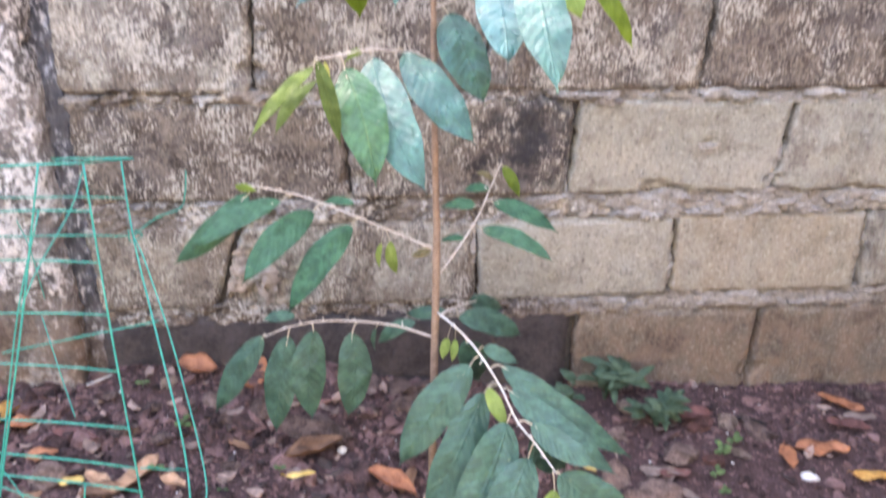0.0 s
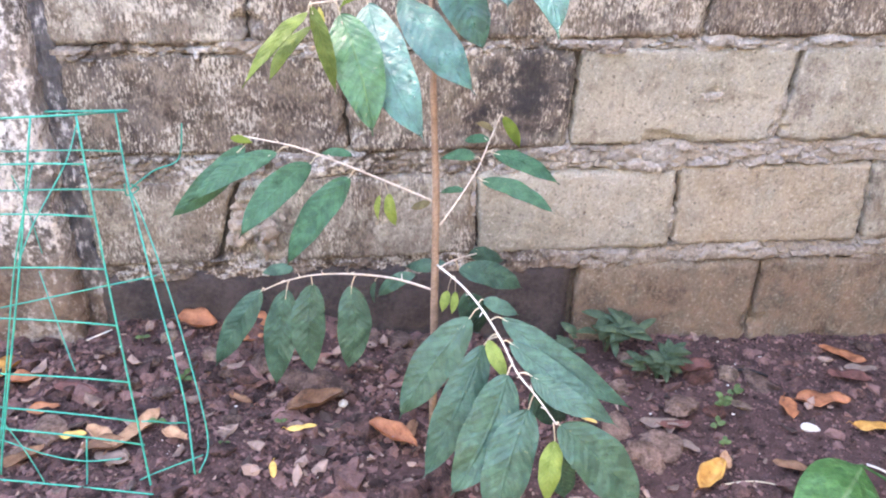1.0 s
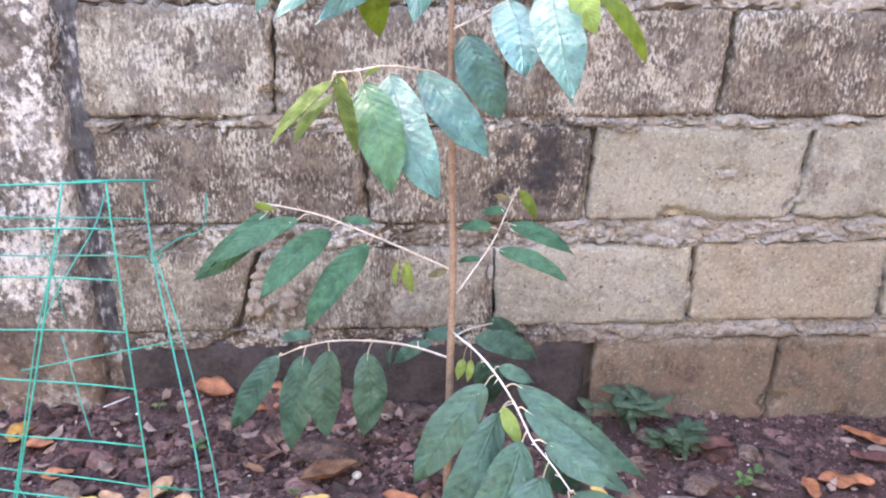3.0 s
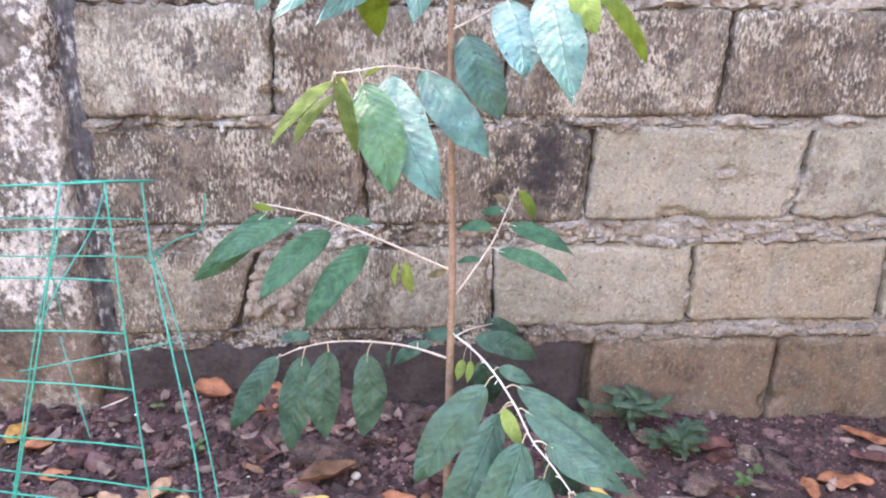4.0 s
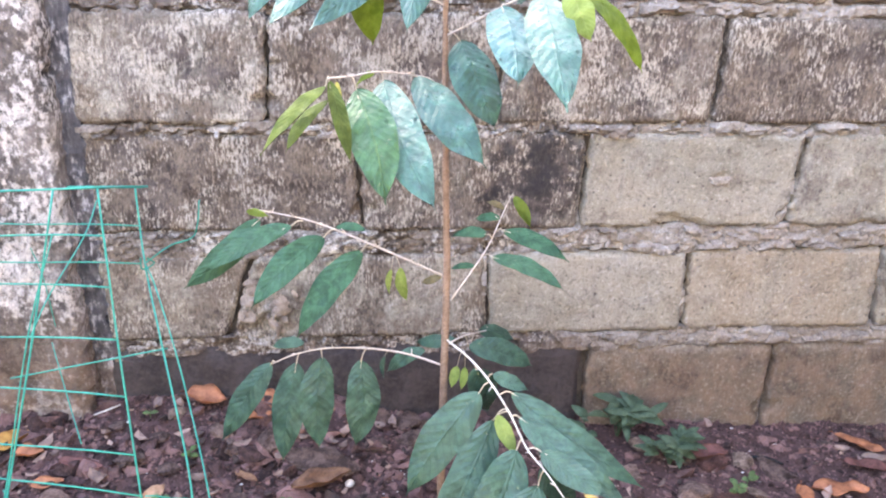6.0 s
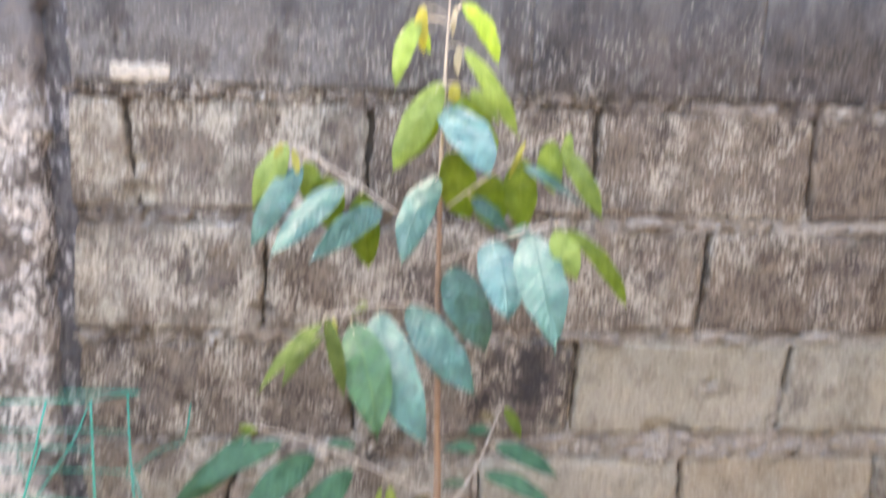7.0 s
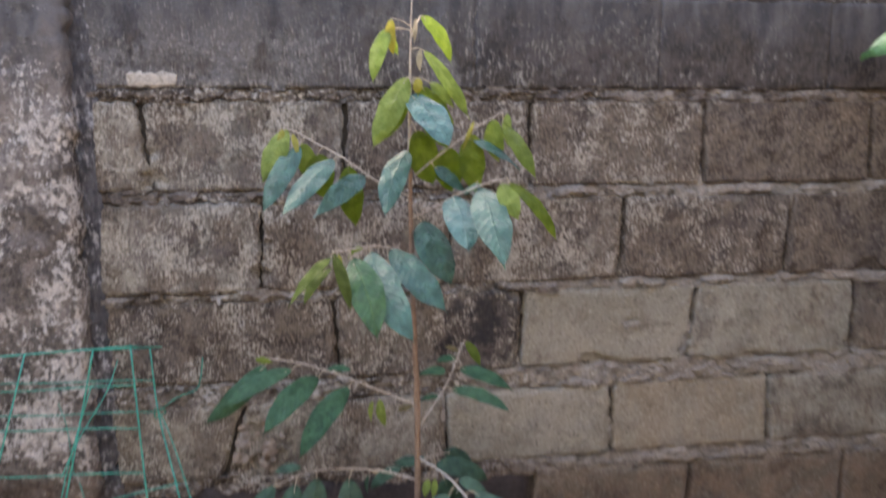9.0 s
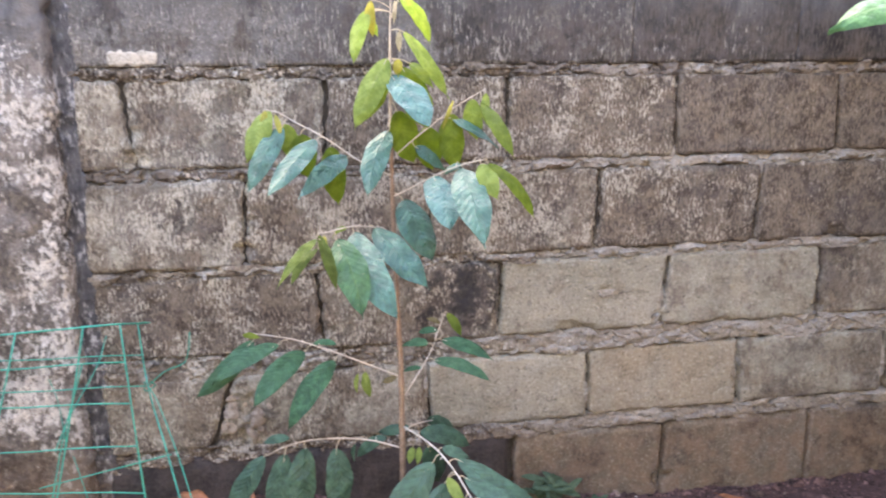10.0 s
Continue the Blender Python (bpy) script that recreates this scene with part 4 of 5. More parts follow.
leaf(twig, (0.015, -0.344, 0.895), (0.068, -0.352, 0.850), 0.027, 'dark', -0.3, 0.08, (0.007, -0.346, 0.902))
leaf(twig, (0.037, -0.337, 0.926), (0.051, -0.316, 0.849), 0.050, 'olive', 0, 0.08, (0.040, -0.343, 0.927))
leaf(twig, (0.083, -0.341, 0.970), (0.062, -0.346, 0.921), 0.007, 'yellow', 0.3, 0.08, (0.085, -0.341, 0.958))
# crown of young leaves round the shoot
leaf(stem, (-0.023, -0.346, 1.012), (0.026, -0.432, 0.928), 0.058, 'waxy', -0.2, 0.06, (-0.023, -0.342, 1.024))
leaf(stem, (-0.028, -0.343, 1.040), (-0.088, -0.366, 0.926), 0.044, 'young', 0.2, 0.08, (-0.023, -0.342, 1.032))
leaf(stem, (-0.026, -0.341, 1.034), (-0.064, -0.340, 0.939), 0.037, 'olive', -0.3, 0.08, (-0.023, -0.342, 1.032))
leaf(stem, (-0.004, -0.340, 1.025), (0.041, -0.337, 0.921), 0.059, 'olive', -0.2, 0.08, (-0.019, -0.342, 1.032))
leaf(stem, (0.009, -0.340, 1.032), (0.048, -0.340, 0.991), 0.025, 'young', -0.3, 0.1, (-0.020, -0.342, 1.039))
leaf(stem, (-0.014, -0.340, 0.954), (0.017, -0.331, 0.863), 0.054, 'olive', -0.1, 0.08, (-0.022, -0.344, 0.969))
leaf(stem, (0.000, -0.341, 1.082), (0.074, -0.348, 0.972), 0.029, 'young', -0.3, 0.1, (-0.021, -0.341, 1.085))
leaf(stem, (-0.004, -0.340, 1.137), (0.046, -0.329, 1.062), 0.029, 'young', -0.2, 0.1, (-0.020, -0.341, 1.104))
leaf(stem, (-0.058, -0.340, 1.116), (-0.086, -0.366, 1.030), 0.028, 'young', 0.3, 0.08, (-0.023, -0.341, 1.114))
leaf(stem, (-0.053, -0.340, 1.132), (-0.050, -0.343, 1.073), 0.017, 'yellow', 0.2, 0.08, (-0.023, -0.341, 1.121))
leaf(stem, (-0.006, -0.341, 1.084), (-0.007, -0.343, 1.049), 0.010, 'bud', 0.2, 0.1, (-0.021, -0.341, 1.085))
leaf(stem, (-0.013, -0.340, 1.133), (-0.016, -0.340, 1.094), 0.007, 'bud', 0.2, 0.1, (-0.020, -0.341, 1.104))
leaf(stem, (-0.010, -0.341, 1.039), (-0.014, -0.346, 1.012), 0.016, 'yellow', 0.2, 0.1, (-0.022, -0.342, 1.030))
leaf(stem, (-0.058, -0.338, 1.113), (-0.042, -0.337, 1.075), 0.015, 'young', 0.2, 0.1, (-0.023, -0.341, 1.114))
# low branch bowed outward with four hanging leaves
twig = branch([(-0.020, -0.366, 0.360), (-0.073, -0.352, 0.373), (-0.128, -0.349, 0.381), (-0.183, -0.346, 0.381), (-0.227, -0.343, 0.371), (-0.259, -0.340, 0.356)], 0.0022, 0.0010, BARK_PALE, sapling)
leaf(twig, (-0.261, -0.340, 0.356), (-0.335, -0.352, 0.240), 0.040, 'deep', 0.2, 0.05, (-0.257, -0.340, 0.358))
leaf(twig, (-0.226, -0.343, 0.358), (-0.248, -0.379, 0.218), 0.047, 'deep', 0.1, 0.05, (-0.221, -0.343, 0.373))
leaf(twig, (-0.190, -0.346, 0.367), (-0.196, -0.379, 0.237), 0.048, 'deep', -0.1, 0.05, (-0.191, -0.346, 0.380))
leaf(twig, (-0.135, -0.349, 0.363), (-0.145, -0.379, 0.239), 0.048, 'deep', -0.1, 0.05, (-0.128, -0.349, 0.380))
leaf(twig, (-0.102, -0.350, 0.369), (-0.103, -0.349, 0.333), 0.008, 'deep', 0.5, 0.1, (-0.095, -0.351, 0.377))
leaf(twig, (-0.044, -0.340, 0.372), (-0.099, -0.323, 0.328), 0.023, 'deep', 0.4, 0.08)
# low branch reaching forward, heavy with dark leaves
twig = branch([(-0.016, -0.368, 0.401), (0.010, -0.420, 0.399), (0.028, -0.480, 0.399), (0.047, -0.530, 0.382), (0.061, -0.575, 0.362), (0.078, -0.610, 0.352), (0.097, -0.640, 0.333)], 0.0020, 0.0010, BARK_WHITE, sapling)
leaf(twig, (0.016, -0.480, 0.383), (-0.079, -0.520, 0.259), 0.054, 'dark', 0.1, 0.06, (0.027, -0.480, 0.397))
leaf(twig, (0.032, -0.500, 0.354), (-0.051, -0.560, 0.191), 0.053, 'dark', 0.1, 0.06, (0.045, -0.525, 0.382))
leaf(twig, (0.051, -0.565, 0.353), (-0.026, -0.640, 0.234), 0.062, 'dark', 0, 0.06, (0.057, -0.565, 0.368))
leaf(twig, (0.072, -0.600, 0.327), (0.022, -0.680, 0.205), 0.058, 'dark', 0, 0.06, (0.076, -0.606, 0.352))
leaf(twig, (0.100, -0.640, 0.333), (0.193, -0.680, 0.225), 0.061, 'dark', -0.1, 0.06, (0.096, -0.640, 0.335))
leaf(twig, (0.033, -0.520, 0.374), (0.053, -0.555, 0.338), 0.019, 'young', 0, 0.1, (0.044, -0.523, 0.384))
leaf(twig, (0.096, -0.640, 0.310), (0.081, -0.680, 0.252), 0.027, 'young', 0, 0.08, (0.093, -0.638, 0.335))
leaf(twig, (0.106, -0.635, 0.288), (0.115, -0.640, 0.220), 0.034, 'dark', 0, 0.08)
leaf(twig, (0.051, -0.510, 0.399), (0.208, -0.580, 0.302), 0.039, 'dark', -0.2, 0.07, (0.037, -0.505, 0.393))
leaf(twig, (0.058, -0.535, 0.379), (0.179, -0.620, 0.307), 0.037, 'dark', -0.2, 0.07, (0.048, -0.535, 0.380))
leaf(twig, (0.077, -0.580, 0.360), (0.146, -0.640, 0.338), 0.031, 'dark', -0.2, 0.07, (0.062, -0.577, 0.362))
leaf(twig, (0.034, -0.468, 0.402), (0.079, -0.480, 0.384), 0.020, 'dark', -0.2, 0.08, (0.026, -0.475, 0.399))
leaf(twig, (0.083, -0.560, 0.325), (0.131, -0.560, 0.273), 0.040, 'dark', -0.1, 0.08)
leaf(twig, (0.021, -0.406, 0.376), (0.045, -0.379, 0.293), 0.044, 'dark', -0.1, 0.08, (0.010, -0.420, 0.399))
leaf(twig, (-0.002, -0.379, 0.366), (-0.011, -0.393, 0.340), 0.014, 'young', 0.2, 0.1, (0.001, -0.400, 0.399))
leaf(twig, (0.007, -0.393, 0.372), (0.001, -0.406, 0.344), 0.011, 'young', 0.2, 0.1, (0.005, -0.406, 0.398))
# shaded low branch behind the stem
twig = branch([(-0.018, -0.359, 0.387), (0.009, -0.331, 0.387), (0.051, -0.270, 0.365), (0.085, -0.220, 0.342)], 0.0018, 0.0010, BARK_PALE, sapling)
leaf(twig, (0.021, -0.316, 0.363), (0.121, -0.300, 0.319), 0.040, 'deep', -0.3, 0.08, (0.015, -0.323, 0.383))
leaf(twig, (0.042, -0.270, 0.367), (0.102, -0.240, 0.335), 0.026, 'deep', -0.2, 0.08)
leaf(twig, (0.001, -0.331, 0.382), (-0.056, -0.300, 0.364), 0.021, 'deep', 0.3, 0.08)
leaf(twig, (-0.216, -0.323, 0.378), (-0.264, -0.308, 0.366), 0.018, 'deep', 0.3, 0.08)

# ---- the green wire cage ----
cage = thing("wire_cage", (-0.6, -0.3, 0.06), "bent green coated wire mesh cage standing on soil", "wire cage")


def wire(points, radius):
    bm = bmesh.new()
    path = smooth_path(points, 6) if len(points) > 2 else [Vector(points[0]).lerp(Vector(points[1]), k / 6) + Vector((0, 0, 0.0012 * math.sin(k * 1.7))) for k in range(7)]
    tube(bm, path, (radius * 1.12, radius * 1.12), 7, 0, 0.15)
    return part("wire", bm, WIRE, cage)


# front panel
wire([(-0.860, -0.176, 0.555), (-0.567, -0.222, 0.578), (-0.503, -0.232, 0.583), (-0.505, -0.131, 0.553), (-0.507, -0.030, 0.524), (-0.860, -0.030, 0.524)], 0.0015)
wire([(-0.503, -0.232, 0.583), (-0.479, -0.305, 0.381), (-0.458, -0.361, 0.227), (-0.435, -0.421, 0.060)], 0.0014)
wire([(-0.567, -0.222, 0.578), (-0.602, -0.283, 0.380), (-0.649, -0.353, 0.147), (-0.661, -0.373, 0.080)], 0.0014)
wire([(-0.570, -0.242, 0.517), (-0.611, -0.284, 0.372), (-0.648, -0.344, 0.171), (-0.672, -0.374, 0.071)], 0.0011)
wire([(-0.685, -0.204, 0.569), (-0.735, -0.314, 0.309), (-0.775, -0.404, 0.069)], 0.0014)
wire([(-0.800, -0.186, 0.560), (-0.870, -0.296, 0.300), (-0.920, -0.386, 0.060)], 0.0014)
wire([(-0.840, -0.198, 0.502), (-0.496, -0.255, 0.520)], 0.0012)
wire([(-0.840, -0.218, 0.442), (-0.490, -0.279, 0.451)], 0.0012)
wire([(-0.840, -0.243, 0.367), (-0.479, -0.305, 0.381)], 0.0012)
wire([(-0.840, -0.264, 0.307), (-0.469, -0.332, 0.304)], 0.0012)
wire([(-0.840, -0.290, 0.229), (-0.458, -0.361, 0.226)], 0.0012)
wire([(-0.840, -0.304, 0.188), (-0.448, -0.381, 0.170)], 0.0012)
wire([(-0.840, -0.314, 0.159), (-0.442, -0.394, 0.138)], 0.0012)
wire([(-0.840, -0.341, 0.079), (-0.435, -0.421, 0.062)], 0.0012)
wire([(-0.527, -0.376, 0.142), (-0.534, -0.406, 0.051)], 0.0011)
# back panel and loose ends
wire([(-0.507, -0.030, 0.524), (-0.487, -0.095, 0.413), (-0.441, -0.215, 0.310), (-0.395, -0.322, 0.169), (-0.377, -0.397, 0.079)], 0.0014)
wire([(-0.487, -0.095, 0.413), (-0.462, -0.141, 0.389), (-0.417, -0.223, 0.290), (-0.372, -0.323, 0.168), (-0.358, -0.371, 0.110), (-0.371, -0.396, 0.080)], 0.0011)
wire([(-0.840, -0.068, 0.478), (-0.493, -0.074, 0.471)], 0.0011)
wire([(-0.840, -0.109, 0.428), (-0.487, -0.115, 0.421)], 0.0011)
wire([(-0.566, -0.045, 0.506), (-0.581, -0.086, 0.456), (-0.624, -0.146, 0.383), (-0.646, -0.189, 0.331)], 0.0011)
wire([(-0.668, -0.230, 0.281), (-0.561, -0.218, 0.296), (-0.437, -0.204, 0.313)], 0.0011)
wire([(-0.386, -0.349, 0.136), (-0.444, -0.382, 0.171)], 0.0011)
wire([(-0.714, -0.380, 0.088), (-0.544, -0.417, 0.088), (-0.427, -0.444, 0.088)], 0.0012)
wire([(-0.613, -0.195, 0.323), (-0.580, -0.252, 0.255), (-0.554, -0.295, 0.203)], 0.0008)
wire([(-0.654, -0.346, 0.163), (-0.620, -0.368, 0.116), (-0.588, -0.394, 0.058)], 0.0008)
wire([(-0.657, -0.356, 0.132), (-0.591, -0.374, 0.114), (-0.533, -0.387, 0.108), (-0.478, -0.395, 0.115)], 0.0009)
wire([(-0.562, -0.398, 0.060), (-0.494, -0.408, 0.068), (-0.430, -0.392, 0.084), (-0.365, -0.379, 0.100)], 0.0009)
wire([(-0.487, -0.095, 0.413), (-0.461, -0.030, 0.418), (-0.426, -0.010, 0.426), (-0.415, -0.010, 0.452), (-0.410, -0.005, 0.492)], 0.0012)
wire([(-0.481, -0.099, 0.423), (-0.475, -0.085, 0.409), (-0.493, -0.091, 0.401), (-0.491, -0.103, 0.425)], 0.0012)
wire([(-0.677, -0.060, 0.429), (-0.665, -0.060, 0.379), (-0.660, -0.050, 0.269)], 0.0008)


# ---- what lies on the soil ----
def dry_leaf(x, y, turn, length, width, kind, curl):
    """A fallen leaf, cupped and curled, with its stalk, on the soil."""
    bm = bmesh.new()
    nv, nu = 12, 6
    ph = (x * 71 + y * 37) % 6.28
    sheets = []
    for lift in (0.0006, 0.0):
        grid = []
        for j in range(nv + 1):
            v = j / nv
            w = (v ** 0.5) * ((1 - v) ** 0.65) / 0.52
            row = []
            for i in range(nu + 1):
                u = 2 * i / nu - 1
                half = width / 2 * max(w, 0.03)
                z = curl * half * u * u * (0.8 + 0.4 * math.sin(ph)) + 0.25 * curl * length * (v - 0.5) ** 2 + 0.05 * width * math.sin(v * 9 + ph + u * 2)
                row.append(bm.verts.new((length * (v - 0.5), half * u * (1 + 0.08 * math.sin(v * 13 + ph)), z + lift + 0.003)))
            grid.append(row)
        sheets.append(grid)
    for s, grid in enumerate(sheets):
        for j in range(nv):
            for i in range(nu):
                f = [grid[j][i], grid[j + 1][i], grid[j + 1][i + 1], grid[j][i + 1]]
                bm.faces.new(f if s == 0 else f[::-1])
    for j in range(nv):
        for i in (0, nu):
            bm.faces.new((sheets[0][j][i], sheets[0][j + 1][i], sheets[1][j + 1][i], sheets[1][j][i]))
    for i in range(nu):
        for j in (0, nv):
            bm.faces.new((sheets[0][j][i], sheets[0][j][i + 1], sheets[1][j][i + 1], sheets[1][j][i]))
    tube(bm, [Vector((-length * 0.5, 0, 0.004)), Vector((-length * 0.58, 0.003, 0.007)), Vector((-length * 0.66, 0.002, 0.004))], (0.0009, 0.0006), 5)
    for v in bm.verts:
        v.co.z += 0.16 * width * noise.noise(Vector((v.co.x * 38 + ph, v.co.y * 55, ph)))
        v.co.y += 0.10 * width * noise.noise(Vector((v.co.x * 30, 4 + ph, v.co.y * 20)))
    bmesh.ops.recalc_face_normals(bm, faces=bm.faces)
    ob = new("dry_leaf", mesh_of("dry_leaf", bm, DRY[kind]))
    ob.matrix_basis = pose(x, y, soil_z(x, y) + 0.009, 6 * math.sin(ph), 6 * math.cos(ph), turn)
    words = {"rust": "rust-brown fallen dry leaf curled on the soil", "tan": "tan fallen dry leaf curled on the soil", "gold": "golden-orange fallen leaf on the soil",
             "yellow": "small yellow fallen leaf on the soil", "grey": "weathered grey-brown fallen leaf on the soil", "brown": "dark brown fallen leaf curled on the soil", "red": "dull dark red fallen leaf on the soil"}
    return tagged(ob, words[kind], "fallen leaf", "fallen leaves")


def stone(x, y, w, h, kind):
    y = min(y, -0.035)
    rs = random.Random(int(x * 1000) * 7 + int(y * 1000))
    bm = bmesh.new()
    lump(bm, (0, 0, 0), (w / 2, h / 2 * 1.25, h / 2), rs, 4)
    ob = new("stone", mesh_of("stone", bm, STONES[kind], smooth=False))
    ob.location = (x, y, soil_z(x, y) + h * 0.10)
    words = {"grey": "rough grey-brown stone half sunk in soil", "pink": "pinkish flat broken stone on the soil", "red": "reddish broken stone on the soil", "pale": "pale rough stone on the soil"}
    return tagged(ob, words[kind], "stone", "stones on the soil")


dry_leaf(-0.080, -0.330, -37, 0.095, 0.036, 'rust', 1.0)
dry_leaf(-0.052, -0.315, 62, 0.060, 0.026, 'brown', 0.8)
dry_leaf(-0.205, -0.240, 22, 0.104, 0.040, 'brown', 0.9)
dry_leaf(-0.224, -0.302, 6, 0.048, 0.016, 'yellow', 0.2)
dry_leaf(-0.263, -0.396, -81, 0.039, 0.013, 'yellow', 0.2)
dry_leaf(-0.425, -0.022, -10, 0.075, 0.052, 'rust', 0.6)
dry_leaf(-0.314, -0.032, -49, 0.056, 0.044, 'rust', 0.7)
dry_leaf(-0.335, -0.068, 8, 0.070, 0.040, 'rust', 0.4)
dry_leaf(-0.733, -0.122, 75, 0.080, 0.046, 'gold', 0.7)
dry_leaf(-0.698, -0.151, 20, 0.052, 0.034, 'rust', 0.6)
dry_leaf(-0.482, -0.287, 63, 0.112, 0.040, 'tan', 0.5)
dry_leaf(-0.532, -0.306, -43, 0.070, 0.029, 'tan', 0.4)
dry_leaf(-0.578, -0.295, 7, 0.040, 0.021, 'yellow', 0.2)
dry_leaf(-0.644, -0.223, 8, 0.052, 0.028, 'rust', 0.2)
dry_leaf(0.824, -0.079, -39, 0.089, 0.040, 'rust', 0.3)
dry_leaf(0.700, -0.234, -16, 0.096, 0.049, 'rust', 0.3)
dry_leaf(0.625, -0.254, -104, 0.072, 0.033, 'rust', 0.3)
dry_leaf(0.756, -0.308, -8, 0.071, 0.030, 'gold', 0.2)
dry_leaf(0.420, -0.412, 44, 0.080, 0.040, 'gold', 0.6)
dry_leaf(0.409, -0.348, -65, 0.041, 0.020, 'grey', 0.2)
dry_leaf(0.254, -0.260, -54, 0.053, 0.015, 'yellow', 0.2)
dry_leaf(0.825, -0.142, -16, 0.062, 0.029, 'grey', 0.2)
dry_leaf(0.789, -0.165, -6, 0.090, 0.036, 'red', 0.3)
dry_leaf(0.505, -0.125, 18, 0.082, 0.040, 'red', 0.7)
dry_leaf(0.405, -0.290, 5, 0.060, 0.026, 'red', 0.4)
dry_leaf(-0.520, -0.330, 12, 0.072, 0.034, 'brown', 0.6)
dry_leaf(-0.600, -0.190, -14, 0.080, 0.030, 'red', 0.5)
dry_leaf(-0.330, -0.215, -30, 0.045, 0.018, 'brown', 0.6)
dry_leaf(-0.640, -0.340, 40, 0.070, 0.030, 'brown', 0.5)
dry_leaf(0.560, -0.400, -20, 0.060, 0.022, 'brown', 0.5)
dry_leaf(0.455, -0.385, 70, 0.050, 0.022, 'tan', 0.7)
dry_leaf(0.386, -0.281, -8, 0.083, 0.029, 'grey', 0.2)
dry_leaf(-0.420, -0.308, -35, 0.054, 0.024, 'tan', 0.4)
dry_leaf(-0.506, -0.356, 157, 0.060, 0.033, 'grey', 0.2)
stone(0.439, -0.227, 0.101, 0.050, 'pink')
stone(0.501, -0.137, 0.060, 0.047, 'red')
stone(0.329, -0.357, 0.078, 0.061, 'pink')
stone(0.306, -0.289, 0.067, 0.048, 'pink')
stone(0.559, -0.139, 0.043, 0.043, 'pale')
stone(0.615, -0.171, 0.105, 0.030, 'grey')
stone(0.628, -0.149, 0.086, 0.032, 'grey')
stone(0.496, -0.243, 0.034, 0.040, 'red')
stone(0.381, -0.090, 0.043, 0.039, 'pale')
stone(-0.620, -0.276, 0.062, 0.056, 'pink')
stone(-0.059, -0.011, 0.065, 0.044, 'grey')
stone(-0.112, 0.032, 0.051, 0.033, 'grey')
stone(-0.004, 0.060, 0.046, 0.057, 'grey')
stone(-0.212, -0.178, 0.128, 0.066, 'grey')
stone(-0.116, -0.123, 0.045, 0.031, 'grey')
stone(-0.362, -0.146, 0.045, 0.034, 'grey')
stone(-0.434, -0.113, 0.040, 0.028, 'grey')
stone(-0.493, -0.109, 0.044, 0.030, 'grey')
stone(-0.339, -0.265, 0.037, 0.028, 'grey')
stone(-0.567, -0.075, 0.044, 0.026, 'grey')
stone(0.336, -0.170, 0.062, 0.041, 'pink')
stone(0.547, -0.232, 0.041, 0.022, 'pale')
stone(0.758, -0.071, 0.034, 0.025, 'grey')
stone(0.095, -0.434, 0.052, 0.034, 'grey')
stone(-0.115, -0.418, 0.031, 0.022, 'grey')
stone(-0.473, -0.052, 0.041, 0.027, 'pale')
stone(-0.700, -0.051, 0.045, 0.026, 'grey')
stone(-0.535, -0.165, 0.075, 0.040, 'grey')
stone(-0.385, -0.105, 0.050, 0.036, 'pink')
stone(-0.460, -0.190, 0.048, 0.030, 'grey')
stone(-0.300, -0.130, 0.060, 0.038, 'grey')
stone(-0.655, -0.330, 0.055, 0.036, 'pink')
stone(-0.050, -0.090, 0.070, 0.044, 'grey')
stone(-0.130, -0.260, 0.040, 0.026, 'grey')
stone(0.360, -0.330, 0.095, 0.060, 'pink')
stone(0.896, -0.039, 0.069, 0.028, 'grey')



def shell(x, y, turn, length):
    bm = bmesh.new()
    bmesh.ops.create_uvsphere(bm, u_segments=16, v_segments=10, radius=1.0)
    for v in bm.verts:
        p = v.co
        p.y *= 0.55 * (1 - 0.35 * p.x)
        p.z = max(p.z, -0.15) * 0.5
        p.y += 0.06 * math.sin(p.x * 14)
        v.co = p * length / 2
    ob = new("shell", mesh_of("shell", bm, SHELL))
    ob.matrix_basis = pose(x, y, soil_z(x, y) + 0.004, 8, 5, turn)
    return tagged(ob, "small white broken snail shell on the soil", "shell", "shells")


shell(-0.158, -0.222, 70, 0.026)
shell(0.645, -0.300, -20, 0.034)
shell(0.656, -0.075, 30, 0.012)
shell(-0.47, -0.045, 10, 0.014)


def twig(points, r, mat, label):
    bm = bmesh.new()
    pts = [(x, y, soil_z(x, y) + lift) for x, y, lift in points]
    tube(bm, smooth_path(pts, 4), (r, r * 0.7), 6, 0, 0.3)
    return tagged(new("fallen_twig", mesh_of("fallen_twig", bm, mat)), label, "twig", "fallen twigs")


twig([(-0.621, -0.054, 0.004), (-0.60, -0.046, 0.008), (-0.575, -0.035, 0.012)], 0.0018, SHELL, "short white bleached twig on the soil")
twig([(0.693, -0.397, 0.006), (0.71, -0.42, 0.010), (0.735, -0.455, 0.008)], 0.0022, SHELL, "white bleached twig on the soil")
twig([(0.575, -0.128, 0.008), (0.61, -0.136, 0.012), (0.645, -0.133, 0.006)], 0.0034, TRUNK, "short dark broken twig on the soil")
twig([(0.43, -0.43, 0.004), (0.49, -0.425, 0.008), (0.55, -0.45, 0.004)], 0.0016, STALK, "thin brown dry twig on the soil")

# crumbs of soil and gravel, angular
rs = random.Random(12)
base_lump = []
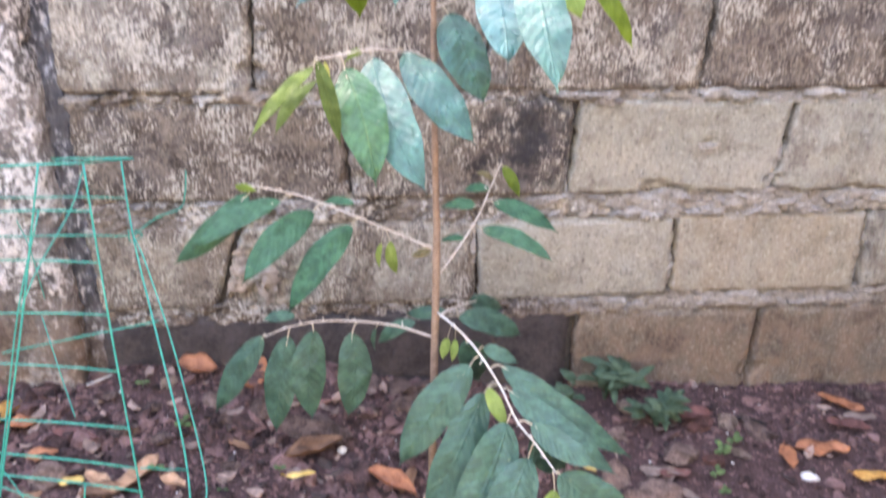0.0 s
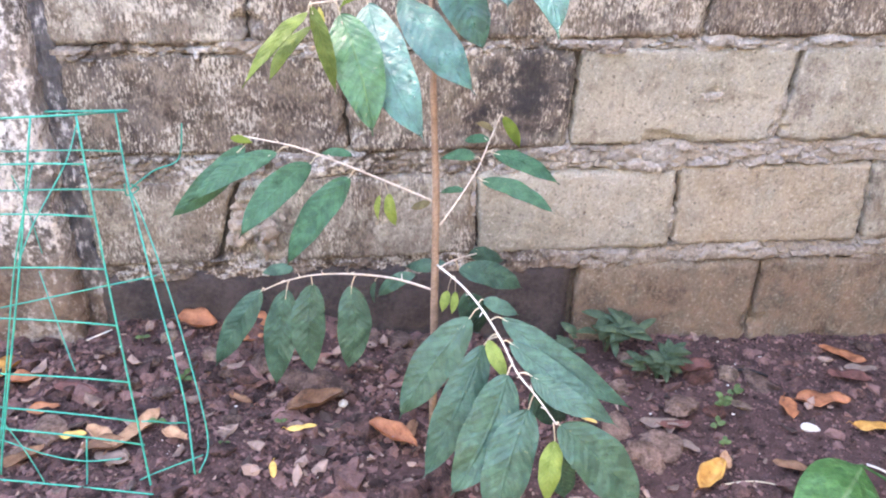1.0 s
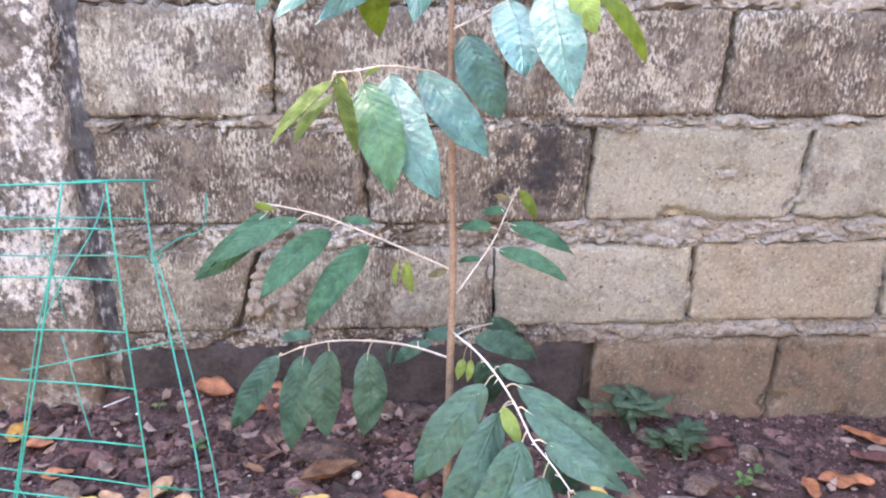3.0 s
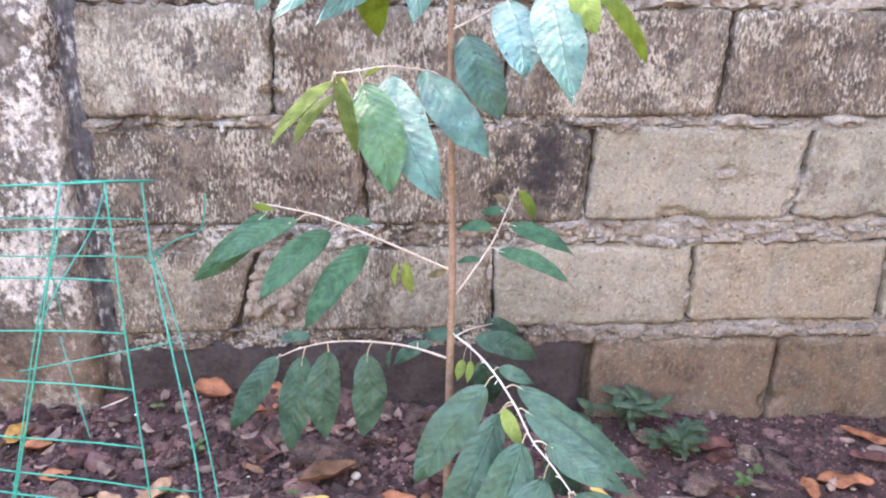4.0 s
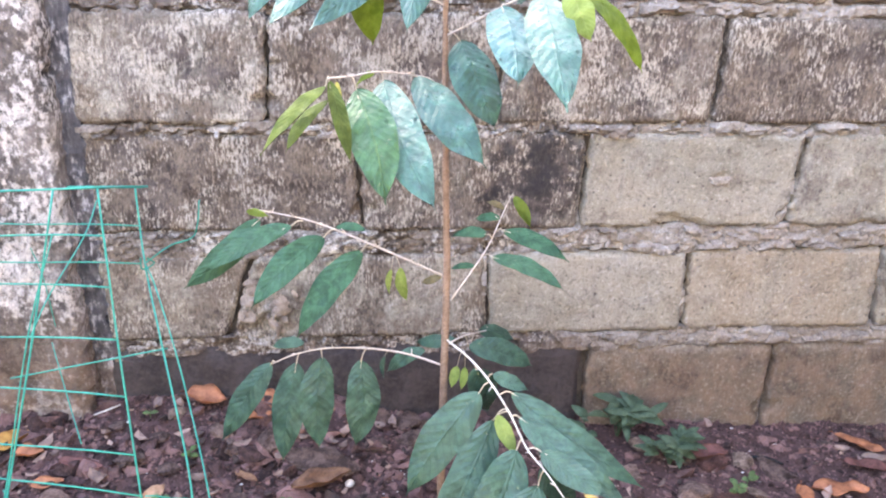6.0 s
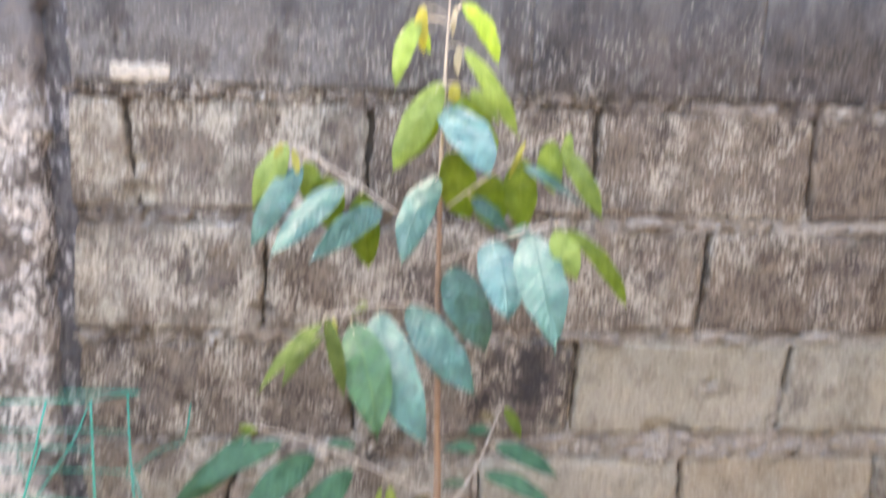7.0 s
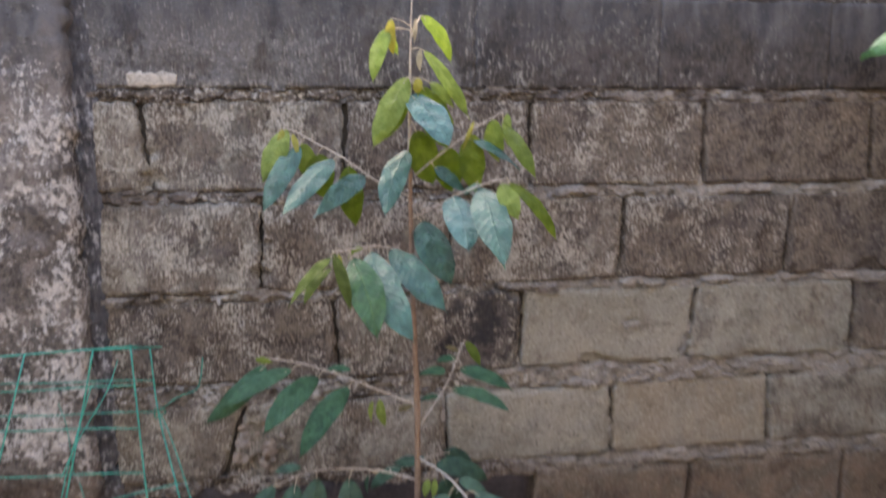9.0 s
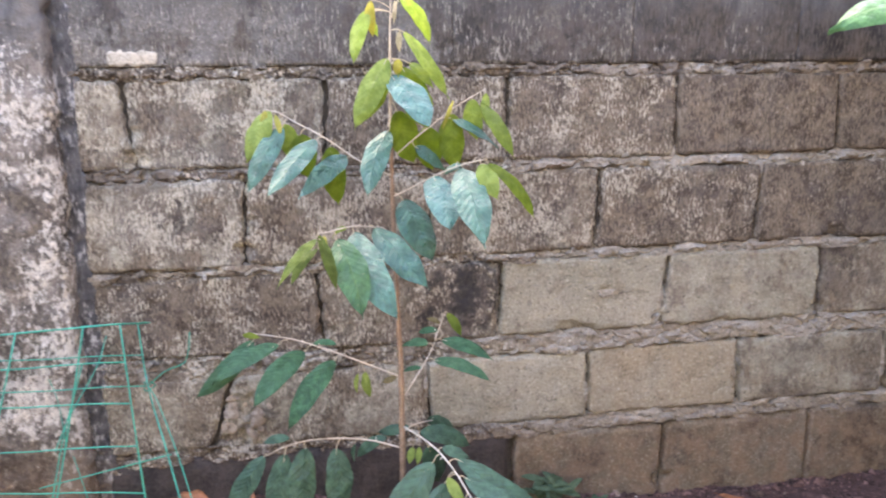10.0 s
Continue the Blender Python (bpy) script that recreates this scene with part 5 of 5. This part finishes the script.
for _ in range(40):
    b2 = bmesh.new()
    wide, tall = rs.uniform(0.5, 1.0), rs.uniform(0.4, 0.8)
    for _ in range(rs.randint(8, 13)):
        p = Vector((rs.gauss(0, 1), rs.gauss(0, 1), rs.gauss(0, 1))).normalized() * rs.uniform(0.75, 1.15)
        b2.verts.new((p.x, p.y * wide, p.z * tall))
    bmesh.ops.convex_hull(b2, input=b2.verts)
    bmesh.ops.delete(b2, geom=[v for v in b2.verts if not v.link_faces], context="VERTS")
    b2.verts.index_update()
    base_lump.append(([v.co.copy() for v in b2.verts], [[v.index for v in f.verts] for f in b2.faces]))
    b2.free()
verts, faces = [], []
for turn in range(65000):
    x, y = rs.uniform(-0.98, 1.28), rs.uniform(-0.72, -0.005) if turn < 62000 else -0.003 - 0.03 * rs.random() ** 2
    dens = noise.noise(Vector((x, y, 0)) * 5) + 0.5 * noise.noise(Vector((x, y, 3)) * 17)
    if noise.noise(Vector((x, y, 8)) * 9) > 0.25 and rs.random() < 0.6:
        continue
    s = 0.0010 + (0.0205 if rs.random() < 0.075 else 0.0066) * rs.random() ** 2.5 * (1.3 if x < 0.1 else 0.8) * (1.2 + dens)
    if x > 0.25 and s > 0.004 and rs.random() < 0.5:
        continue
    vs, fs = base_lump[rs.randrange(40)]
    a = rs.uniform(0, 6.28)
    ca, sa, z = math.cos(a), math.sin(a), soil_z(x, y) + s * rs.uniform(-0.25, 0.3)
    k = len(verts)
    verts += [(x + s * (ca * v.x - sa * v.y), y + s * (sa * v.x + ca * v.y), z + s * v.z) for v in vs]
    faces += [[i + k for i in f] for f in fs]
me = bpy.data.meshes.new("soil_crumbs")
me.from_pydata(verts, [], faces)
me.materials.append(CLOD)
tagged(new("soil_crumbs", me), "loose dark soil crumbs and gravel", "gravel", kind="stuff")


# torn scraps of leaf among the crumbs
verts, faces = [], []
for _ in range(1500):
    x, y = rs.uniform(-0.98, 1.12), rs.uniform(-0.70, -0.01)
    if x > 0.2 and rs.random() < 0.6:
        continue
    s = 0.003 + (0.019 if x < -0.1 else 0.013) * rs.random() ** 3
    turn = Euler((rs.uniform(-0.5, 0.5), rs.uniform(-0.5, 0.5), rs.uniform(0, 6.28))).to_matrix()
    o = Vector((x, y, soil_z(x, y) + 0.004 + s * 0.35))
    ring = [Vector((s * math.cos(a) * rs.uniform(0.6, 1.2), s * 0.55 * math.sin(a) * rs.uniform(0.6, 1.2), 0.25 * s * math.cos(a * 2))) for a in (0, 1.05, 2.1, 3.14, 4.2, 5.25)]
    k = len(verts)
    verts += [tuple(o + turn @ p) for p in ring] + [tuple(o + turn @ p - Vector((0, 0, 0.0007))) for p in ring]
    faces += [[k + i for i in range(6)], [k + 11 - i for i in range(6)]] + [[k + i, k + 6 + i, k + 6 + (i + 1) % 6, k + (i + 1) % 6] for i in range(6)]
me = bpy.data.meshes.new("leaf_scraps")
me.from_pydata(verts, [], faces)
me.materials.append(SCRAP)
tagged(new("leaf_scraps", me), "brown and pinkish scraps of dead leaf on soil", "leaf litter", kind="stuff")


# white grit
verts, faces = [], []
for _ in range(90):
    x, y = rs.uniform(-0.9, 0.7), rs.uniform(-0.6, -0.02)
    s = 0.0015 + 0.003 * rs.random() ** 2
    vs, fs = base_lump[rs.randrange(40)]
    z = soil_z(x, y) + 0.004
    k = len(verts)
    verts += [(x + s * v.x, y + s * v.y, z + s * v.z) for v in vs]
    faces += [[i + k for i in f] for f in fs]
me = bpy.data.meshes.new("white_grit")
me.from_pydata(verts, [], faces)
me.materials.append(SHELL)
tagged(new("white_grit", me), "tiny white shell grit scattered on soil", "grit", kind="stuff")


# ---- weeds ----
def blade(bm, base, tip, width, bend=0.15, mat=0, full=False):
    """A small leaf of two facing sheets."""
    base, tip = Vector(base), Vector(tip)
    d = tip - base
    L = d.length
    d.normalize()
    n0 = Vector((0, -0.5, 1))
    n0 = (n0 - d * n0.dot(d)).normalized()
    side = d.cross(n0)
    uvl = bm.loops.layers.uv.verify()
    nv, nu = (18, 8) if full else (8, 4)
    for lift, flip in ((0.0004, False), (0.0, True)):
        g = []
        for j in range(nv + 1):
            v = j / nv
            w = oval(v) if full else (v ** 0.6) * ((1 - v) ** 0.7) / 0.49
            g.append([bm.verts.new(base + d * L * v + side * (width / 2 * max(w, 0.03) * u) + n0 * (bend * L * 4 * v * (1 - v) - 0.1 * width * u * u + (0.05 * width * noise.noise(Vector((u * 2.2, v * 7, 3))) if full else 0.0) + lift)) for u in (2 * i / nu - 1 for i in range(nu + 1))])
        for j in range(nv):
            for i in range(nu):
                loop = [(j, i), (j + 1, i), (j + 1, i + 1), (j, i + 1)]
                loop = loop if flip else loop[::-1]
                f = bm.faces.new([g[a][b] for a, b in loop])
                f.material_index = mat
                for lp, (a, b) in zip(f.loops, loop):
                    lp[uvl].uv = (b / nu, a / nv)


def weed(x, y, height, spread, count, width, s, label):
    rs = random.Random(s)
    z = soil_z(x, y)
    root = thing("weed", (x, y, z), label, "weed", "weeds by the wall")
    for k in range(max(2, count // 5)):
        a = rs.uniform(0, 6.28)
        lean = spread * rs.uniform(0.2, 0.7)
        top = Vector((x + lean * math.cos(a), y + lean * math.sin(a) * 0.7, z + height * rs.uniform(0.6, 1.0)))
        bm = bmesh.new()
        tube(bm, smooth_path([(x, y, z - 0.005), (x + lean * 0.3 * math.cos(a), y, z + height * 0.4), top], 4), (0.0014, 0.0008), 5)
        st = part("stalk", bm, WEED, root)
        for i in range(5):
            b = rs.uniform(0, 6.28)
            o = Vector((x, y, z)).lerp(top, rs.uniform(0.45, 1.0))
            e = o + Vector((math.cos(b), math.sin(b) * 0.8, rs.uniform(-0.2, 0.5))).normalized() * spread * rs.uniform(0.45, 0.8)
            e.y = min(e.y, -0.008)
            bm = bmesh.new()
            blade(bm, o, e, width * rs.uniform(0.7, 1.1))
            part("leaf", bm, WEED, st)
    return root


weed(0.423, -0.140, 0.060, 0.060, 45, 0.020, 1, "small bushy grey-green weed growing by the wall")
weed(0.350, -0.045, 0.080, 0.085, 30, 0.024, 2, "low green weed with pointed leaves at the wall")
weed(0.27, -0.06, 0.055, 0.06, 12, 0.022, 6, "low green weed with pointed leaves at the wall")
weed(0.835, -0.26, 0.05, 0.05, 10, 0.008, 5, "thin grassy green weed in soil")


def seedling(x, y, pairs, size, s):
    """A sprout with a few round seed leaves."""
    rs = random.Random(s)
    z = soil_z(x, y)
    root = thing("seedling", (x, y, z), "tiny light green seedling sprouting from soil", "seedling", "seedlings in the soil")
    bm = bmesh.new()
    tube(bm, smooth_path([(x, y, z - 0.004), (x + 0.002, y, z + size * 0.7), (x + 0.003, y - 0.002, z + size * 1.2)], 3), (0.0008, 0.0006), 5)
    stalk = part("stalk", bm, SPROUT, root)
    for k in range(pairs * 2):
        a = rs.uniform(-0.5, 0.5) + math.pi * k + (k // 2) * 1.2
        o = Vector((x + 0.002, y - 0.001, z + size * (0.7 + 0.4 * (k // 2))))
        bm = bmesh.new()
        blade(bm, o, o + Vector((math.cos(a), math.sin(a) * 0.8, rs.uniform(0.0, 0.4))) * size, size * rs.uniform(0.6, 0.8))
        part("leaf", bm, SPROUT, stalk)


for k, (x, y, pairs, size) in enumerate(((-0.519, -0.057, 1, 0.014), (-0.430, -0.165, 2, 0.016), (-0.456, -0.270, 1, 0.016), (-0.261, -0.278, 1, 0.011), (0.509, -0.232, 3, 0.018), (0.480, -0.284, 2, 0.015),
                                         (0.542, -0.205, 2, 0.017), (0.472, -0.335, 2, 0.013), (-0.345, -0.330, 1, 0.010))):
    seedling(x, y, pairs, size, 30 + k)


def broad_plant():
    """A low plant with broad shiny leaves and a tall shoot beside the path of view."""
    root = thing("broadleaf_plant", (0.98, -0.72, 0.01), "green broadleaf garden plant with shiny oval leaves", "plant")
    bm = bmesh.new()
    tube(bm, smooth_path([(0.98, -0.72, -0.01), (1.0, -0.60, 0.35), (1.06, -0.40, 0.75), (1.14, -0.20, 1.14)], 6), (0.006, 0.003), 8)
    st = part("stem", bm, STALK, root)
    for base, tip, w in (((1.06, -0.40, 0.76), (1.20, -0.35, 0.74), 0.06), ((1.12, -0.20, 1.135), (0.875, -0.20, 1.090), 0.105), ((1.10, -0.28, 0.95), (1.25, -0.26, 1.0), 0.06),
                         ((1.0, -0.60, 0.4), (1.15, -0.62, 0.36), 0.06)):
        bm = bmesh.new()
        blade(bm, base, tip, w, 0.12, 0, True)
        part("leaf", bm, BROAD, st)
    for base, tip, w in (((0.655, -0.435, 0.05), (0.47, -0.60, 0.03), 0.125), ((0.60, -0.63, 0.03), (0.74, -0.56, 0.05), 0.08)):
        bm = bmesh.new()
        blade(bm, base, tip, w, 0.10, 0, True)
        tube(bm, smooth_path([(0.98, -0.72, 0.0), (0.80, -0.70, 0.06), base], 3), (0.003, 0.002), 6)
        part("leaf", bm, BROAD, root)


broad_plant()


# ---- on and behind the wall ----
def wall_wire(points, r, label):
    bm = bmesh.new()
    tube(bm, smooth_path(points, 5), (r, r * 0.9), 7, 0, 0.2)
    return tagged(new("wire_stub", mesh_of("wire_stub", bm, RUST)), label, "wire", "wires on the wall top")


wall_wire([(-0.158, 0.06, 1.235), (-0.166, 0.06, 1.28), (-0.172, 0.06, 1.33), (-0.165, 0.06, 1.40)], 0.0042, "dark rusty bent wire rising from the wall top")
wall_wire([(-0.141, 0.06, 1.235), (-0.142, 0.06, 1.262), (-0.144, 0.06, 1.279)], 0.0048, "short rusty stub of reinforcing bar in the wall top")
wall_wire([(-0.666, 0.06, 1.235), (-0.672, 0.06, 1.285), (-0.70, 0.06, 1.315), (-0.74, 0.06, 1.33)], 0.0042, "dark rusty bent wire rising from the wall top")
wall_wire([(-0.664, 0.07, 1.235), (-0.667, 0.07, 1.30), (-0.668, 0.07, 1.40)], 0.0085, "dark iron bar rising from the wall top")


def leafy_tree():
    root = thing("tree", (0.887, 0.27, 0.0), "slim dark-barked tree with long drooping green leaves behind the wall", "tree")
    rs = random.Random(8)
    bm = bmesh.new()
    tube(bm, smooth_path([(0.88, 0.27, -0.05), (0.885, 0.26, 0.7), (0.888, 0.25, 1.29), (0.895, 0.26, 1.45), (0.90, 0.28, 1.9)], 6), (0.022, 0.011), 10, 0, 0.2)
    trunk = part("trunk", bm, TRUNK, root)
    whorls = [((0.80, 0.25, 1.40), 0.9), ((0.96, 0.27, 1.385), 0.8), ((0.64, 0.38, 1.45), 0.9), ((0.88, 0.25, 1.47), 1.0), ((1.05, 0.3, 1.45), 1.0), ((0.78, 0.3, 1.52), 1.0)]
    for (cx, cy, cz), k in whorls:
        b2 = bmesh.new()
        o = Vector((0.888, 0.255, cz + 0.02))
        tube(b2, smooth_path([o, o.lerp(Vector((cx, cy, cz)), 0.5) + Vector((0, 0, 0.02)), (cx, cy, cz)], 5), (0.005, 0.0025), 6)
        lim = part("limb", b2, TRUNK, root)
        for i in range(11):
            a = 6.28 * i / 11 + rs.uniform(-0.2, 0.2)
            L = 0.135 * k * rs.uniform(0.8, 1.15)
            drop = rs.uniform(0.45, 1.3)
            tip = Vector((cx + L * math.cos(a) * 0.8, cy + L * math.sin(a) * 0.6, cz - L * drop * 0.8))
            b3 = bmesh.new()
            blade(b3, (cx, cy, cz), tip, 0.042 * k, 0.18)
            part("leaf", b3, TREELEAF, lim)


leafy_tree()


def far_house():
    root = thing("house", (1.6, 6.3, 0.0), "white painted house with barred windows and blue roof sheet", "house")
    bm = bmesh.new()
    box(bm, 0.36, 3.05, 6.1, 9.0, -0.2, 3.3)
    part("wall", bm, PAINT, root, smooth=False)
    bm = bmesh.new()
    ridge = []
    for i in range(97):
        x, up = 0.42 + i * 0.005, 0.008 * math.sin(i * 0.9)
        ridge.append([bm.verts.new(c) for c in ((x, 5.6, 2.30 + up), (x, 6.09, 2.52 + up), (x, 6.09, 2.50 + up), (x, 5.6, 2.28 + up))])
    for a, b in zip(ridge, ridge[1:]):
        for k in range(4):
            bm.faces.new((a[k], b[k], b[(k + 1) % 4], a[(k + 1) % 4]))
    bmesh.ops.recalc_face_normals(bm, faces=bm.faces)
    part("roof_sheet", bm, BLUE, root, "blue corrugated roof sheet")
    for x0, x1, z0, z1 in ((0.45, 0.88, 1.6, 2.27), (1.73, 2.10, 1.5, 2.30), (2.14, 2.54, 2.26, 2.36), (2.60, 2.78, 1.5, 2.20)):
        bm = bmesh.new()
        box(bm, x0, x1, 6.085, 6.096, z0, z1)
        w = part("window", bm, GLASS, root, "", False)
        for k in range(int((z1 - z0) / 0.055)):
            bm = bmesh.new()
            box(bm, x0, x1, 6.03, 6.06, z0 + 0.055 * k, z0 + 0.055 * k + 0.022)
            part("bar", bm, PAINT if x0 < 1 else GRILLE, w, "", False)
        for k in range(1, int((x1 - x0) / 0.12)):
            bm = bmesh.new()
            box(bm, x0 + 0.12 * k, x0 + 0.12 * k + 0.018, 6.0, 6.028, z0, z1)
            part("bar", bm, GRILLE, w, "", False)


far_house()


def far_bush(x, y, s, h, width, size=0.13, count=420, mat=TREELEAF, label="light green leafy bush beyond the wall"):
    """A shrub of many small leaves on a few stems."""
    rs = random.Random(s)
    root = thing("bush", (x, y, 0), label, "bush", "bushes beyond the wall")
    for k in range(5):
        bm = bmesh.new()
        tube(bm, smooth_path([(x, y, -0.05), (x + rs.uniform(-0.2, 0.2) * width, y, h * 0.5), (x + rs.uniform(-0.5, 0.5) * width, y + rs.uniform(-0.2, 0.2), h * 0.9)], 4), (0.03, 0.008), 6)
        part("stem", bm, TRUNK, root)
    bm = bmesh.new()
    for k in range(count):
        c = Vector((x + rs.gauss(0, 0.3) * width, y + rs.gauss(0, 0.22) * width, h * (0.62 + 0.2 * rs.gauss(0, 1))))
        if c.z < 0.2:
            continue
        e = c + Vector((rs.uniform(-1, 1), rs.uniform(-1, 1), rs.uniform(-0.9, 0.3))).normalized() * size * rs.uniform(0.7, 1.2)
        blade(bm, c, e, size * 0.4, 0.1)
    part("crown", bm, mat, root)


far_bush(3.15, 5.2, 3, 2.6, 0.9, 0.13, 190)
far_bush(4.6, 5.6, 4, 2.9, 1.2, 0.13, 240)
far_bush(3.9, 7.2, 6, 3.7, 1.7, 0.24, 240, PALELEAF, "yellow-green bush beyond the wall, coloured pale for sunlight")
far_bush(5.8, 7.4, 7, 4.0, 1.9, 0.24, 260)
far_bush(-2.2, 8.4, 8, 3.7, 2.2, 0.20, 330, PALELEAF, "yellow-green bush beyond the wall, coloured pale for sunlight")
far_bush(-0.4, 8.8, 9, 3.6, 1.6, 0.20, 200, PALELEAF, "yellow-green bush beyond the wall, coloured pale for sunlight")


def far_fence():
    """A light lattice fence beside the house beyond the wall."""
    root = thing("lattice_fence", (-0.2, 5.6, 0.0), "pale metal lattice fence beside the white house", "fence")
    for x in (-0.76, -0.20, 0.34):
        bm = bmesh.new()
        box(bm, x - 0.02, x + 0.02, 5.60, 5.64, -0.1, 2.30)
        part("post", bm, GRILLE, root, "", False)
    for k in range(15):
        bm = bmesh.new()
        box(bm, -0.76, 0.34, 5.588, 5.598, 1.46 + 0.055 * k, 1.474 + 0.055 * k)
        part("bar", bm, PAINT, root, "", False)
    for k in range(11):
        bm = bmesh.new()
        box(bm, -0.70 + 0.10 * k, -0.692 + 0.10 * k, 5.578, 5.587, 1.44, 2.26)
        part("bar", bm, GRILLE, root, "", False)
    bm = bmesh.new()
    box(bm, -0.76, 0.34, 5.605, 5.635, 0.0, 1.44)
    part("panel", bm, PAINT, root, "", False)


far_fence()
